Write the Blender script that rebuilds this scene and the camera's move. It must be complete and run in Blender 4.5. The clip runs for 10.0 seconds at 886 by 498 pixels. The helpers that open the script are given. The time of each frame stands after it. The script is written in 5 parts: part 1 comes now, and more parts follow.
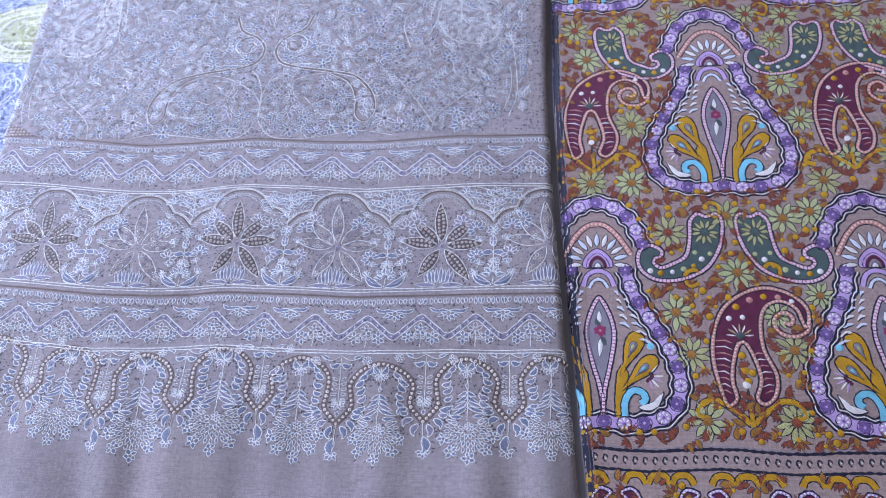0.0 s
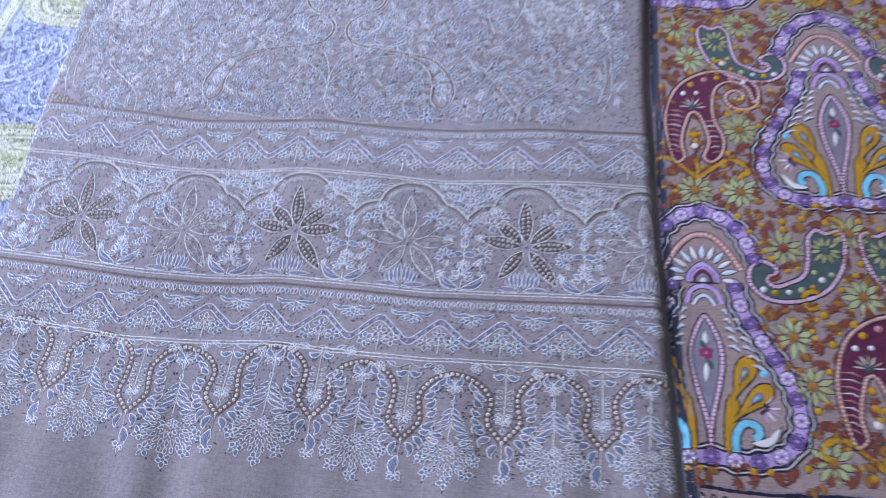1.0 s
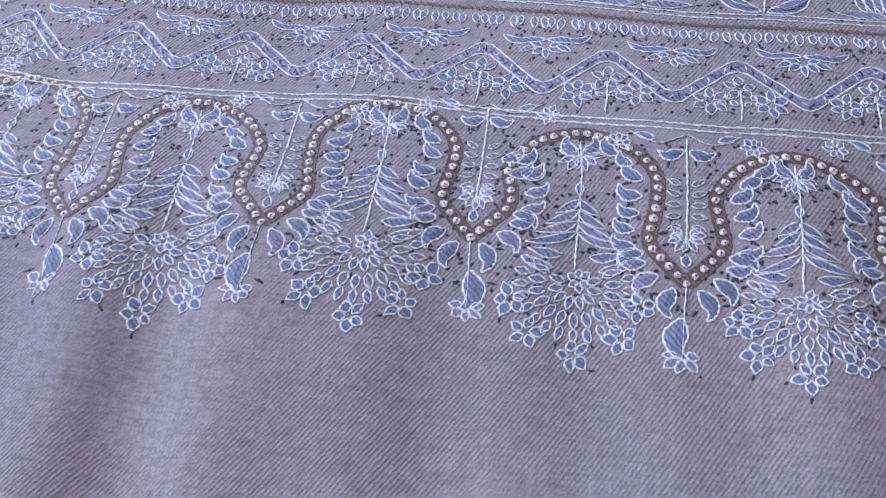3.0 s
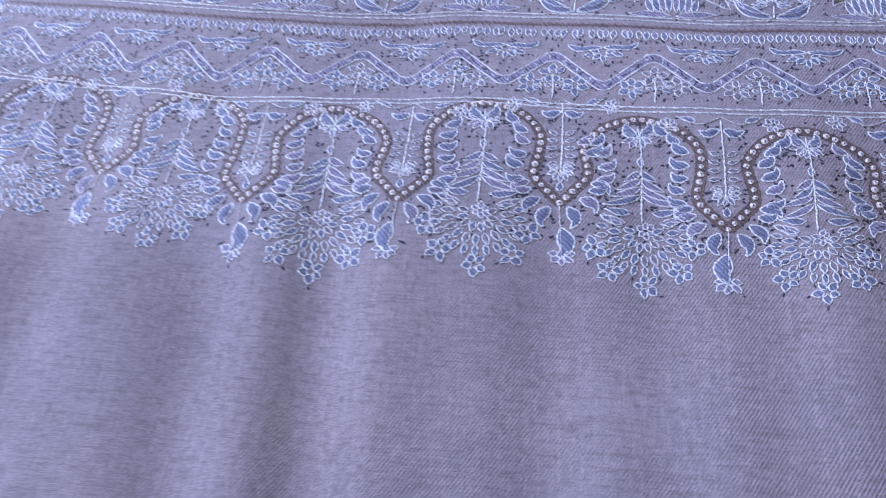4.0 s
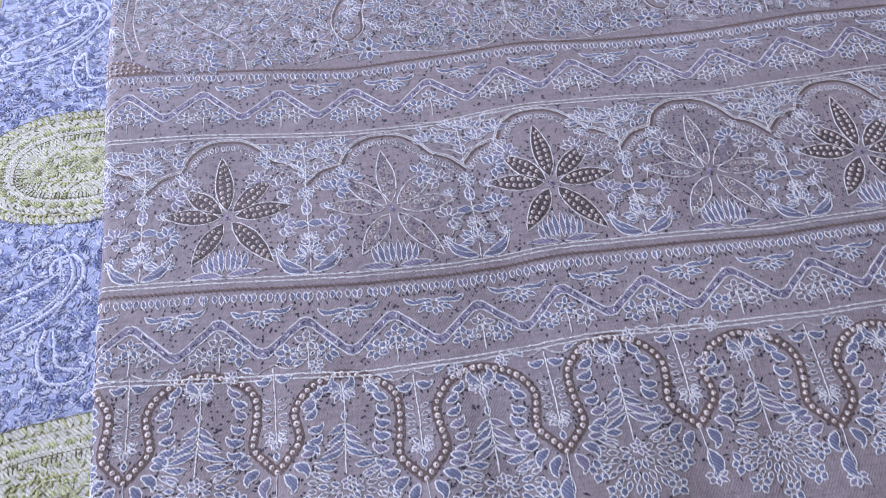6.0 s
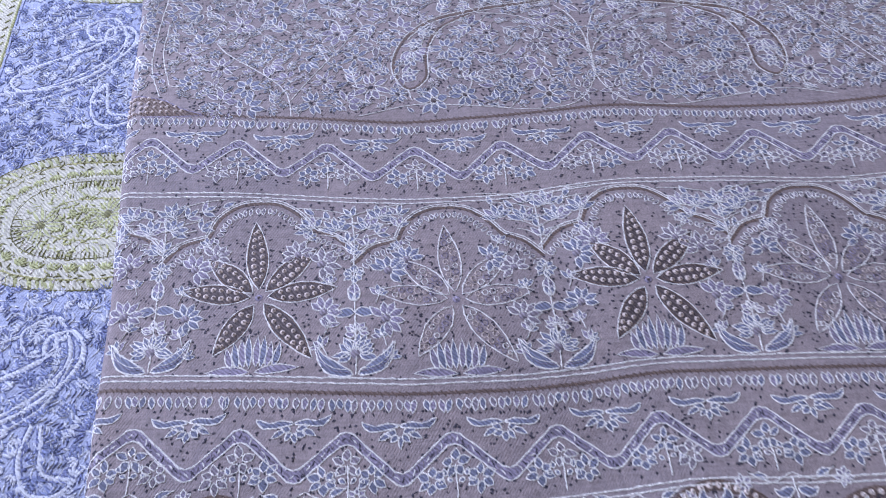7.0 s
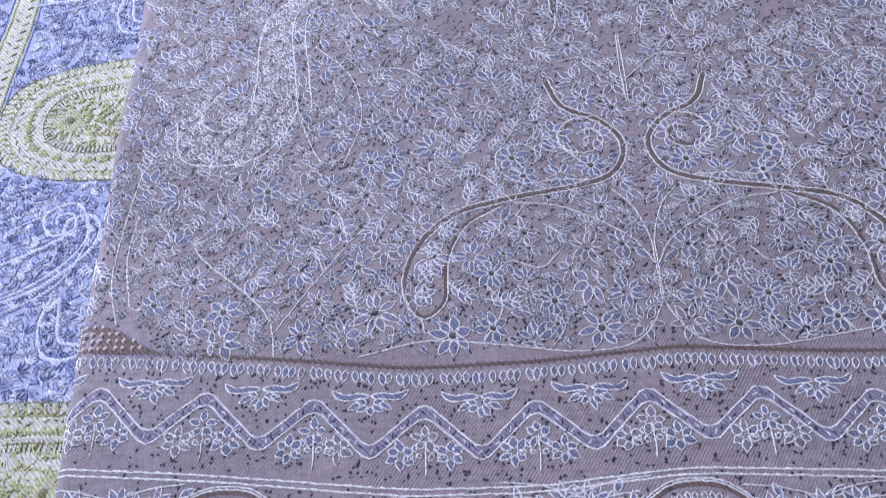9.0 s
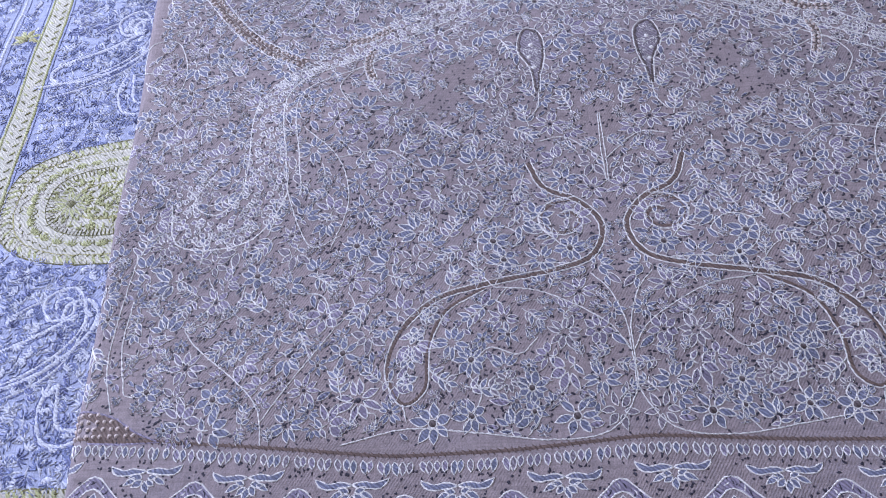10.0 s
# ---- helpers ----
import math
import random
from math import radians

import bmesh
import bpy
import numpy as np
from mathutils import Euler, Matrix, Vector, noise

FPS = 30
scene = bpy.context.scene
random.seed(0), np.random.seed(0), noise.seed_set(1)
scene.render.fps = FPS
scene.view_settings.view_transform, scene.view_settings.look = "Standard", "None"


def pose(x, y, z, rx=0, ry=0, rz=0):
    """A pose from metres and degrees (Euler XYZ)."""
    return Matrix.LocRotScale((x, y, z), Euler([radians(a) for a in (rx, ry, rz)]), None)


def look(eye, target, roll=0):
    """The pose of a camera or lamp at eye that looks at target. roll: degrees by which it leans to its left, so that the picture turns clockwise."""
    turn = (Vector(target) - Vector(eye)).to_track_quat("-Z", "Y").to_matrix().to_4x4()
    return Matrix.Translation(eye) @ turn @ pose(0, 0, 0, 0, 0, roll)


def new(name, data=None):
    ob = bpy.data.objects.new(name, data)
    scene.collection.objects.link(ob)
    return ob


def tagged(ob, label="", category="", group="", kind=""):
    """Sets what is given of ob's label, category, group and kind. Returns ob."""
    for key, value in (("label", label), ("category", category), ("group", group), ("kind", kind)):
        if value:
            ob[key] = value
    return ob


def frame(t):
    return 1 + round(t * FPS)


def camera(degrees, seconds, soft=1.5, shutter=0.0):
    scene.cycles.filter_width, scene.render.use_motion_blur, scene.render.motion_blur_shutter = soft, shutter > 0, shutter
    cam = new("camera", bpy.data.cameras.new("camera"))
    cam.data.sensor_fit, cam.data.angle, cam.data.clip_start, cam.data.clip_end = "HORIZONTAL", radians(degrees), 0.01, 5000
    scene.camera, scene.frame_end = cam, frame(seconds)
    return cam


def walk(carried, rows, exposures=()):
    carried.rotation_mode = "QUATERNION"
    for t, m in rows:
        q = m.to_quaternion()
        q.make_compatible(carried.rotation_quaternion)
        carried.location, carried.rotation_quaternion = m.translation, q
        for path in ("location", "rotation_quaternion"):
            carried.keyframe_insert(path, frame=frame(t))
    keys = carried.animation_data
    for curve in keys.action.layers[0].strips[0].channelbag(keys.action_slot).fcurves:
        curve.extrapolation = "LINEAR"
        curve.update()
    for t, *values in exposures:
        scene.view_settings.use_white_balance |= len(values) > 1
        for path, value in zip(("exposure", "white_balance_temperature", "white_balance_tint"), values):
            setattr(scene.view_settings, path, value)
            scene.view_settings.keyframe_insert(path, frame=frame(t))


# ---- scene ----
cam = camera(56.5, 10.0, soft=1.0, shutter=0.3)
METRES, EYE, TILT, LEAN, TURN = 1.2, 0.6138, -63.0, 6.0, 2.74
ROWS = [
    (0.0, 0.0, 0.0, 0.0, -0.0, 0.0, -0.0),
    (0.5, -0.0119, -0.0172, -0.0055, 0.48, 1.55, -1.89),
    (1.0, -0.0479, 0.0635, -0.0256, 0.36, 2.6, -3.79),
    (1.5, -0.1037, 0.2179, -0.0719, 0.02, 3.35, -5.14),
    (2.0, -0.1159, 0.307, -0.1022, -0.25, 3.94, -5.97),
    (2.5, -0.1229, 0.3334, -0.1156, -0.36, 3.94, -6.23),
    (4.0, -0.1598, 0.2649, -0.1432, -0.18, 4.13, -3.58),
    (4.5, -0.2238, 0.1999, -0.1239, -1.63, 5.17, -0.13),
    (5.0, -0.2706, 0.2058, -0.109, -6.12, 5.16, 4.57),
    (5.5, -0.269, 0.2159, -0.0771, -9.18, 4.3, 7.74),
    (7.0, -0.2797, 0.2949, -0.0111, -9.2, 5.74, 3.35),
    (7.5, -0.2804, 0.3381, 0.0102, -7.88, 5.26, 1.08),
    (8.0, -0.2722, 0.3568, 0.0393, -6.63, 4.2, 1.03),
    (8.5, -0.2579, 0.3665, 0.0726, -5.37, 3.88, 1.6),
    (9.0, -0.2453, 0.3598, 0.1023, -4.32, 3.96, 2.16),
    (9.5, -0.236, 0.3533, 0.1207, -3.41, 4.3, 2.57),
    (10.0, -0.229, 0.3475, 0.13, -2.68, 4.72, 2.59),
]
walk(cam, [(t, pose(0, 0, EYE, TILT, LEAN, TURN) @ pose(METRES * x, METRES * y, METRES * z, 90 + pitch, roll, yaw)) for t, x, y, z, yaw, pitch, roll in ROWS], exposures=[(0.0, 0.27, 5700, 6), (1.5, 0.05, 5700, 5), (2.5, 0.11, 5950, 6), (4.0, 0.10, 5300, 15), (4.5, 0.0, 5450, 17), (5.0, -0.08, 5950, 9), (5.5, -0.10, 6200, 10), (7.0, -0.24, 6000, 12), (7.5, -0.30, 5950, 12), (8.5, -0.25, 6000, 13), (10.0, -0.40, 6150, 12)])

# ---- daylight from an assumed window, pale room added round the table ----
world = bpy.data.worlds.new("world")
scene.world = world
world.use_nodes = True
sky = world.node_tree.nodes.new("ShaderNodeTexSky")
sky.sky_type, sky.sun_disc = "NISHITA", False
sky.sun_elevation, sky.sun_rotation = radians(38), radians(146)
world.node_tree.links.new(sky.outputs[0], world.node_tree.nodes["Background"].inputs[0])
world.node_tree.nodes["Background"].inputs[1].default_value = 0.1
sun = new("sun", bpy.data.lights.new("sun", "SUN"))
sun.data.energy, sun.data.angle, sun.data.color = 1.0, radians(12), (1.0, 0.96, 0.9)
sun.matrix_world = look((2.0, -3, 3.2), (0, 0, 0))
# area lamp standing in for a window that is assumed, out of view
ASSUMED_WINDOW_LIGHT = 78.0
lamp = new("assumed_window_light", bpy.data.lights.new("assumed_window_light", "AREA"))
lamp.data.shape, lamp.data.size, lamp.data.size_y = "RECTANGLE", 1.6, 1.2
lamp.data.energy, lamp.data.color = ASSUMED_WINDOW_LIGHT, (0.785, 0.792, 1.0)
lamp.matrix_world = look((-1.52, 1.28, 0.95), (-0.25, 0.33, 0.0))


# ---- materials ----
def nodes_of(name, rough=0.6, sheen=0.0):
    m = bpy.data.materials.new(name)
    m.use_nodes = True
    nt = m.node_tree
    b = nt.nodes["Principled BSDF"]
    b.inputs["Roughness"].default_value = rough
    b.inputs["Specular IOR Level"].default_value = 0.25
    if sheen:
        b.inputs["Sheen Weight"].default_value = sheen
        b.inputs["Sheen Roughness"].default_value = 0.4
    return m, nt, b


def tex_noise(nt, scale, detail=2.0, rough=0.5):
    co = nt.nodes.get("Texture Coordinate") or nt.nodes.new("ShaderNodeTexCoord")
    n = nt.nodes.new("ShaderNodeTexNoise")
    n.inputs["Scale"].default_value, n.inputs["Detail"].default_value, n.inputs["Roughness"].default_value = scale, detail, rough
    nt.links.new(co.outputs["Object"], n.inputs["Vector"])
    return n


def mix(nt, a, b, fac, mode="MIX"):
    n = nt.nodes.new("ShaderNodeMix")
    n.data_type, n.blend_type = "RGBA", mode
    for sock, v in ((n.inputs["A"], a), (n.inputs["B"], b), (n.inputs["Factor"], fac)):
        if isinstance(v, (tuple, float, int)):
            sock.default_value = (*v, 1) if isinstance(v, tuple) else v
        else:
            nt.links.new(v, sock)
    return n.outputs["Result"]


def ramp(nt, fac, lo, hi):
    n = nt.nodes.new("ShaderNodeMapRange")
    n.inputs["From Min"].default_value, n.inputs["From Max"].default_value = lo, hi
    nt.links.new(fac, n.inputs["Value"])
    return n.outputs["Result"]


def thread(name, col, dark=0.45, rough=0.55, scale=1300.0):
    """Silk or wool yarn: fine streaks, a little change of tone from stitch to stitch."""
    m, nt, b = nodes_of(name, rough, 0.04)
    col = tuple(min(0.92, c * 1.2) for c in col)
    fine, wide = tex_noise(nt, scale, 2), tex_noise(nt, 130, 3)
    info = nt.nodes.new("ShaderNodeObjectInfo")
    low = tuple(c * dark for c in col)
    high = tuple(min(1, c * 1.18) for c in col)
    a = mix(nt, low, high, ramp(nt, fine.outputs["Fac"], 0.3, 0.7))
    a = mix(nt, a, low, mix(nt, (0, 0, 0), (0.8, 0.8, 0.8), ramp(nt, wide.outputs["Fac"], 0.42, 0.68)))
    a = mix(nt, a, high, mix(nt, (0, 0, 0), (0.35, 0.35, 0.35), info.outputs["Random"]))
    # satin stitches lie side by side
    co = nt.nodes["Texture Coordinate"]
    satin = nt.nodes.new("ShaderNodeTexWave")
    satin.bands_direction = "DIAGONAL"
    satin.inputs["Scale"].default_value = 0.314 / 0.0011
    satin.inputs["Distortion"].default_value, satin.inputs["Detail"].default_value, satin.inputs["Detail Scale"].default_value = 5.0, 2.0, 0.6
    nt.links.new(co.outputs["Object"], satin.inputs["Vector"])
    a = mix(nt, a, tuple(c * dark * 0.85 for c in col), mix(nt, (0, 0, 0), (0.65, 0.65, 0.65), ramp(nt, satin.outputs["Fac"], 0.55, 0.2)))
    nt.links.new(a, b.inputs["Base Color"])
    bump = nt.nodes.new("ShaderNodeBump")
    bump.inputs["Strength"].default_value, bump.inputs["Distance"].default_value = 0.6, 0.0005
    nt.links.new(satin.outputs["Fac"], bump.inputs["Height"])
    nt.links.new(bump.outputs["Normal"], b.inputs["Normal"])
    return m


def weave(name, col, tint, pitch=0.0016, angle=-57.0, lines=0.62, patch=9.0):
    """Twill woven cloth: slanting ribs that come and go, slubs along and across, soft stains."""
    m, nt, b = nodes_of(name, 0.8, 0.06)
    co = nt.nodes.new("ShaderNodeTexCoord")
    mapping = nt.nodes.new("ShaderNodeMapping")
    mapping.inputs["Rotation"].default_value = (0, 0, radians(angle))
    nt.links.new(co.outputs["Object"], mapping.inputs["Vector"])
    w = nt.nodes.new("ShaderNodeTexWave")
    w.bands_direction = "Y"
    w.inputs["Scale"].default_value = 0.314 / pitch
    w.inputs["Distortion"].default_value, w.inputs["Detail"].default_value, w.inputs["Detail Scale"].default_value = 1.6, 2.0, 0.35
    nt.links.new(mapping.outputs["Vector"], w.inputs["Vector"])
    slub = []
    for sx, sy in ((1.0, 0.06), (0.06, 1.0)):
        mp = nt.nodes.new("ShaderNodeMapping")
        mp.inputs["Scale"].default_value = (sx, sy, 1)
        nt.links.new(co.outputs["Object"], mp.inputs["Vector"])
        n = nt.nodes.new("ShaderNodeTexNoise")
        n.inputs["Scale"].default_value, n.inputs["Detail"].default_value = 900, 3
        nt.links.new(mp.outputs["Vector"], n.inputs["Vector"])
        slub.append(n.outputs["Fac"])
    big, grain, where, fleck = tex_noise(nt, patch, 3), tex_noise(nt, 1700, 2), tex_noise(nt, 13, 2), tex_noise(nt, 330, 3)
    dark = tuple(c * 0.48 for c in col)
    lite = tuple(min(1, c * 1.35) for c in col)
    mask = nt.nodes.new("ShaderNodeMath")
    mask.operation = "MULTIPLY"
    nt.links.new(ramp(nt, w.outputs["Fac"], 0.25, 0.75), mask.inputs[0])
    worn = nt.nodes.new("ShaderNodeMath")
    worn.operation = "MULTIPLY"
    nt.links.new(ramp(nt, where.outputs["Fac"], 0.34, 0.60), worn.inputs[0])
    nt.links.new(ramp(nt, grain.outputs["Fac"], 0.30, 0.55), worn.inputs[1])
    nt.links.new(worn.outputs[0], mask.inputs[1])
    a = mix(nt, col, tint, ramp(nt, big.outputs["Fac"], 0.35, 0.7))
    a = mix(nt, a, lite, mix(nt, (0, 0, 0), (0.5, 0.5, 0.5), ramp(nt, slub[0], 0.45, 0.7)))
    a = mix(nt, a, dark, mix(nt, (0, 0, 0), (0.45, 0.45, 0.45), ramp(nt, slub[1], 0.45, 0.7)))
    a = mix(nt, a, dark, mix(nt, (0, 0, 0), (lines, lines, lines), mask.outputs[0]))
    a = mix(nt, a, dark, mix(nt, (0, 0, 0), (0.6, 0.6, 0.6), ramp(nt, grain.outputs["Fac"], 0.45, 0.7)))
    a = mix(nt, a, lite, mix(nt, (0, 0, 0), (0.35, 0.35, 0.35), ramp(nt, fleck.outputs["Fac"], 0.55, 0.75)))
    a = mix(nt, a, dark, mix(nt, (0, 0, 0), (0.45, 0.45, 0.45), ramp(nt, fleck.outputs["Fac"], 0.45, 0.28)))
    nt.links.new(a, b.inputs["Base Color"])
    bump = nt.nodes.new("ShaderNodeBump")
    bump.inputs["Strength"].default_value, bump.inputs["Distance"].default_value = 0.35, 0.0004
    nt.links.new(mask.outputs[0], bump.inputs["Height"])
    bump2 = nt.nodes.new("ShaderNodeBump")
    bump2.inputs["Strength"].default_value, bump2.inputs["Distance"].default_value = 0.4, 0.0003
    nt.links.new(grain.outputs["Fac"], bump2.inputs["Height"])
    nt.links.new(bump.outputs["Normal"], bump2.inputs["Normal"])
    nt.links.new(bump2.outputs["Normal"], b.inputs["Normal"])
    return m


def plain(name, col, rough=0.8, scale=12.0, vary=0.15):
    m, nt, b = nodes_of(name, rough)
    n, f = tex_noise(nt, scale, 4), tex_noise(nt, scale * 14, 2)
    a = mix(nt, tuple(c * (1 - vary) for c in col), tuple(min(1, c * (1 + vary)) for c in col), n.outputs["Fac"])
    nt.links.new(a, b.inputs["Base Color"])
    bump = nt.nodes.new("ShaderNodeBump")
    bump.inputs["Strength"].default_value, bump.inputs["Distance"].default_value = 0.2, 0.002
    nt.links.new(f.outputs["Fac"], bump.inputs["Height"])
    nt.links.new(bump.outputs["Normal"], b.inputs["Normal"])
    return m


TAUPE = weave("taupe_twill", (0.325, 0.285, 0.298), (0.290, 0.268, 0.306), pitch=0.0012, lines=0.5)
BLUE_CLOTH = weave("periwinkle_wool", (0.43, 0.49, 0.68), (0.39, 0.45, 0.67), pitch=0.0014, lines=0.15)
BROWN_CLOTH = weave("mushroom_wool", (0.36, 0.275, 0.262), (0.32, 0.235, 0.22), pitch=0.0012, lines=0.15)
WHITE = thread("pale_silk", (0.72, 0.75, 0.93), 0.72)
LILAC = thread("lilac_silk", (0.295, 0.275, 0.385))
SKY = thread("dusty_blue_silk", (0.212, 0.238, 0.350))
MAUVE = thread("grey_mauve_silk", (0.275, 0.255, 0.315))
UMBER = thread("umber_silk", (0.155, 0.118, 0.108), 0.6)
SMOKE = thread("smoke_silk", (0.118, 0.10, 0.108))
CREAM = thread("cream_silk", (0.56, 0.50, 0.48), 0.7)
INK = thread("ink_silk", (0.05, 0.05, 0.075))
NAVY = thread("navy_wool", (0.018, 0.02, 0.045))
BLUE = thread("cornflower_silk", (0.27, 0.33, 0.58))
DEEP = thread("deep_blue_silk", (0.21, 0.25, 0.47))
ICE = thread("ice_blue_silk", (0.58, 0.63, 0.80), 0.75)
LIME = thread("straw_green_silk", (0.45, 0.485, 0.25), 0.6)
OLIVE = thread("olive_silk", (0.21, 0.215, 0.095))
BONE = thread("bone_silk", (0.56, 0.57, 0.49), 0.65)
RUST = thread("rust_wool", (0.28, 0.075, 0.040))
TAN = thread("tan_wool", (0.36, 0.175, 0.040))
MUSTARD = thread("mustard_silk", (0.50, 0.28, 0.015), 0.6)
WINE = thread("wine_silk", (0.135, 0.025, 0.07))
PINK = thread("salmon_silk", (0.52, 0.27, 0.24), 0.6)
BLUSH = thread("blush_silk", (0.70, 0.52, 0.46), 0.8)
ROSE = thread("pale_rose_silk", (0.66, 0.50, 0.60), 0.8)
ORCHID = thread("orchid_silk", (0.50, 0.36, 0.66), 0.6)
VIOLET = thread("violet_silk", (0.20, 0.125, 0.36))
TEAL = thread("slate_green_silk", (0.085, 0.125, 0.125))
AQUA = thread("aqua_silk", (0.22, 0.55, 0.72), 0.65)
SAGE = thread("sage_silk", (0.46, 0.46, 0.22))
IVORY = thread("ivory_silk", (0.68, 0.66, 0.66), 0.8)
MAGENTA = thread("magenta_silk", (0.30, 0.045, 0.14))
# cream picked so that the unseen walls bounce warm fill light
WALL = plain("cream_plaster", (0.66, 0.60, 0.52), 0.9, 3.0, 0.06)
TABLE = plain("grey_table_cover", (0.25, 0.25, 0.28), 0.85, 20.0)
FLOOR = plain("stone_floor", (0.30, 0.28, 0.26), 0.6, 4.0)
TIMBER = plain("stained_wood", (0.20, 0.12, 0.07), 0.5, 25.0)


# ---- helpers of the scene ----
def part(name, bm, material, parent, label=""):
    me = bpy.data.meshes.new(name)
    bm.to_mesh(me)
    bm.free()
    me.materials.append(material)
    ob = new(name, me)
    ob.parent = parent
    return tagged(ob, label) if label else ob


def box(x0, x1, y0, y1, z0, z1, bevel=0.0):
    bm = bmesh.new()
    bmesh.ops.create_cube(bm, size=1, matrix=Matrix.Translation(((x0 + x1) / 2, (y0 + y1) / 2, (z0 + z1) / 2)) @ Matrix.Diagonal((x1 - x0, y1 - y0, z1 - z0, 1)))
    if bevel:
        bmesh.ops.bevel(bm, geom=bm.edges[:], offset=bevel, segments=2, affect="EDGES")
    return bm


def spline(points, n=8, closed=False):
    """A smooth line through the points, n steps between two of them."""
    p = np.array(points, float)
    if closed:
        p = np.vstack((p[-1:], p, p[:2]))
    else:
        p = np.vstack((2 * p[0] - p[1], p, 2 * p[-1] - p[-2]))
    u = np.linspace(0, 1, n, endpoint=False)[:, None]
    out = []
    for a, b, c, d in zip(p, p[1:], p[2:], p[3:]):
        out.append(0.5 * (2 * b + (c - a) * u + (2 * a - 5 * b + 4 * c - d) * u * u + (3 * b - a - 3 * c + d) * u ** 3))
    out = np.vstack(out)
    return out if closed else np.vstack((out, p[-2:-1]))


def even(line, step):
    """Points at even steps along a line, and the way of the line at each."""
    p = np.asarray(line, float)
    s = np.concatenate(([0], np.cumsum(np.hypot(*np.diff(p, axis=0).T))))
    k = max(2, int(round(s[-1] / step)) + 1)
    q = np.linspace(0, s[-1], k)
    pts = np.column_stack((np.interp(q, s, p[:, 0]), np.interp(q, s, p[:, 1])))
    d = np.gradient(pts, axis=0)
    return pts, d / np.maximum(np.hypot(d[:, 0], d[:, 1])[:, None], 1e-9)


def beside(line, off):
    """The line moved sideways by off, to its left."""
    p = np.asarray(line, float)
    d = np.gradient(p, axis=0)
    d /= np.maximum(np.hypot(d[:, 0], d[:, 1])[:, None], 1e-9)
    return p + off * np.column_stack((-d[:, 1], d[:, 0]))


def inside(poly, pts):
    """Which of the points lie within the closed line."""
    p, q = np.asarray(poly), np.asarray(pts)
    res = np.zeros(len(q), bool)
    for a, b in zip(p, np.roll(p, -1, axis=0)):
        hit = (a[1] > q[:, 1]) != (b[1] > q[:, 1])
        res ^= hit & (q[:, 0] < (b[0] - a[0]) * (q[:, 1] - a[1]) / (b[1] - a[1] + 1e-12) + a[0])
    return res


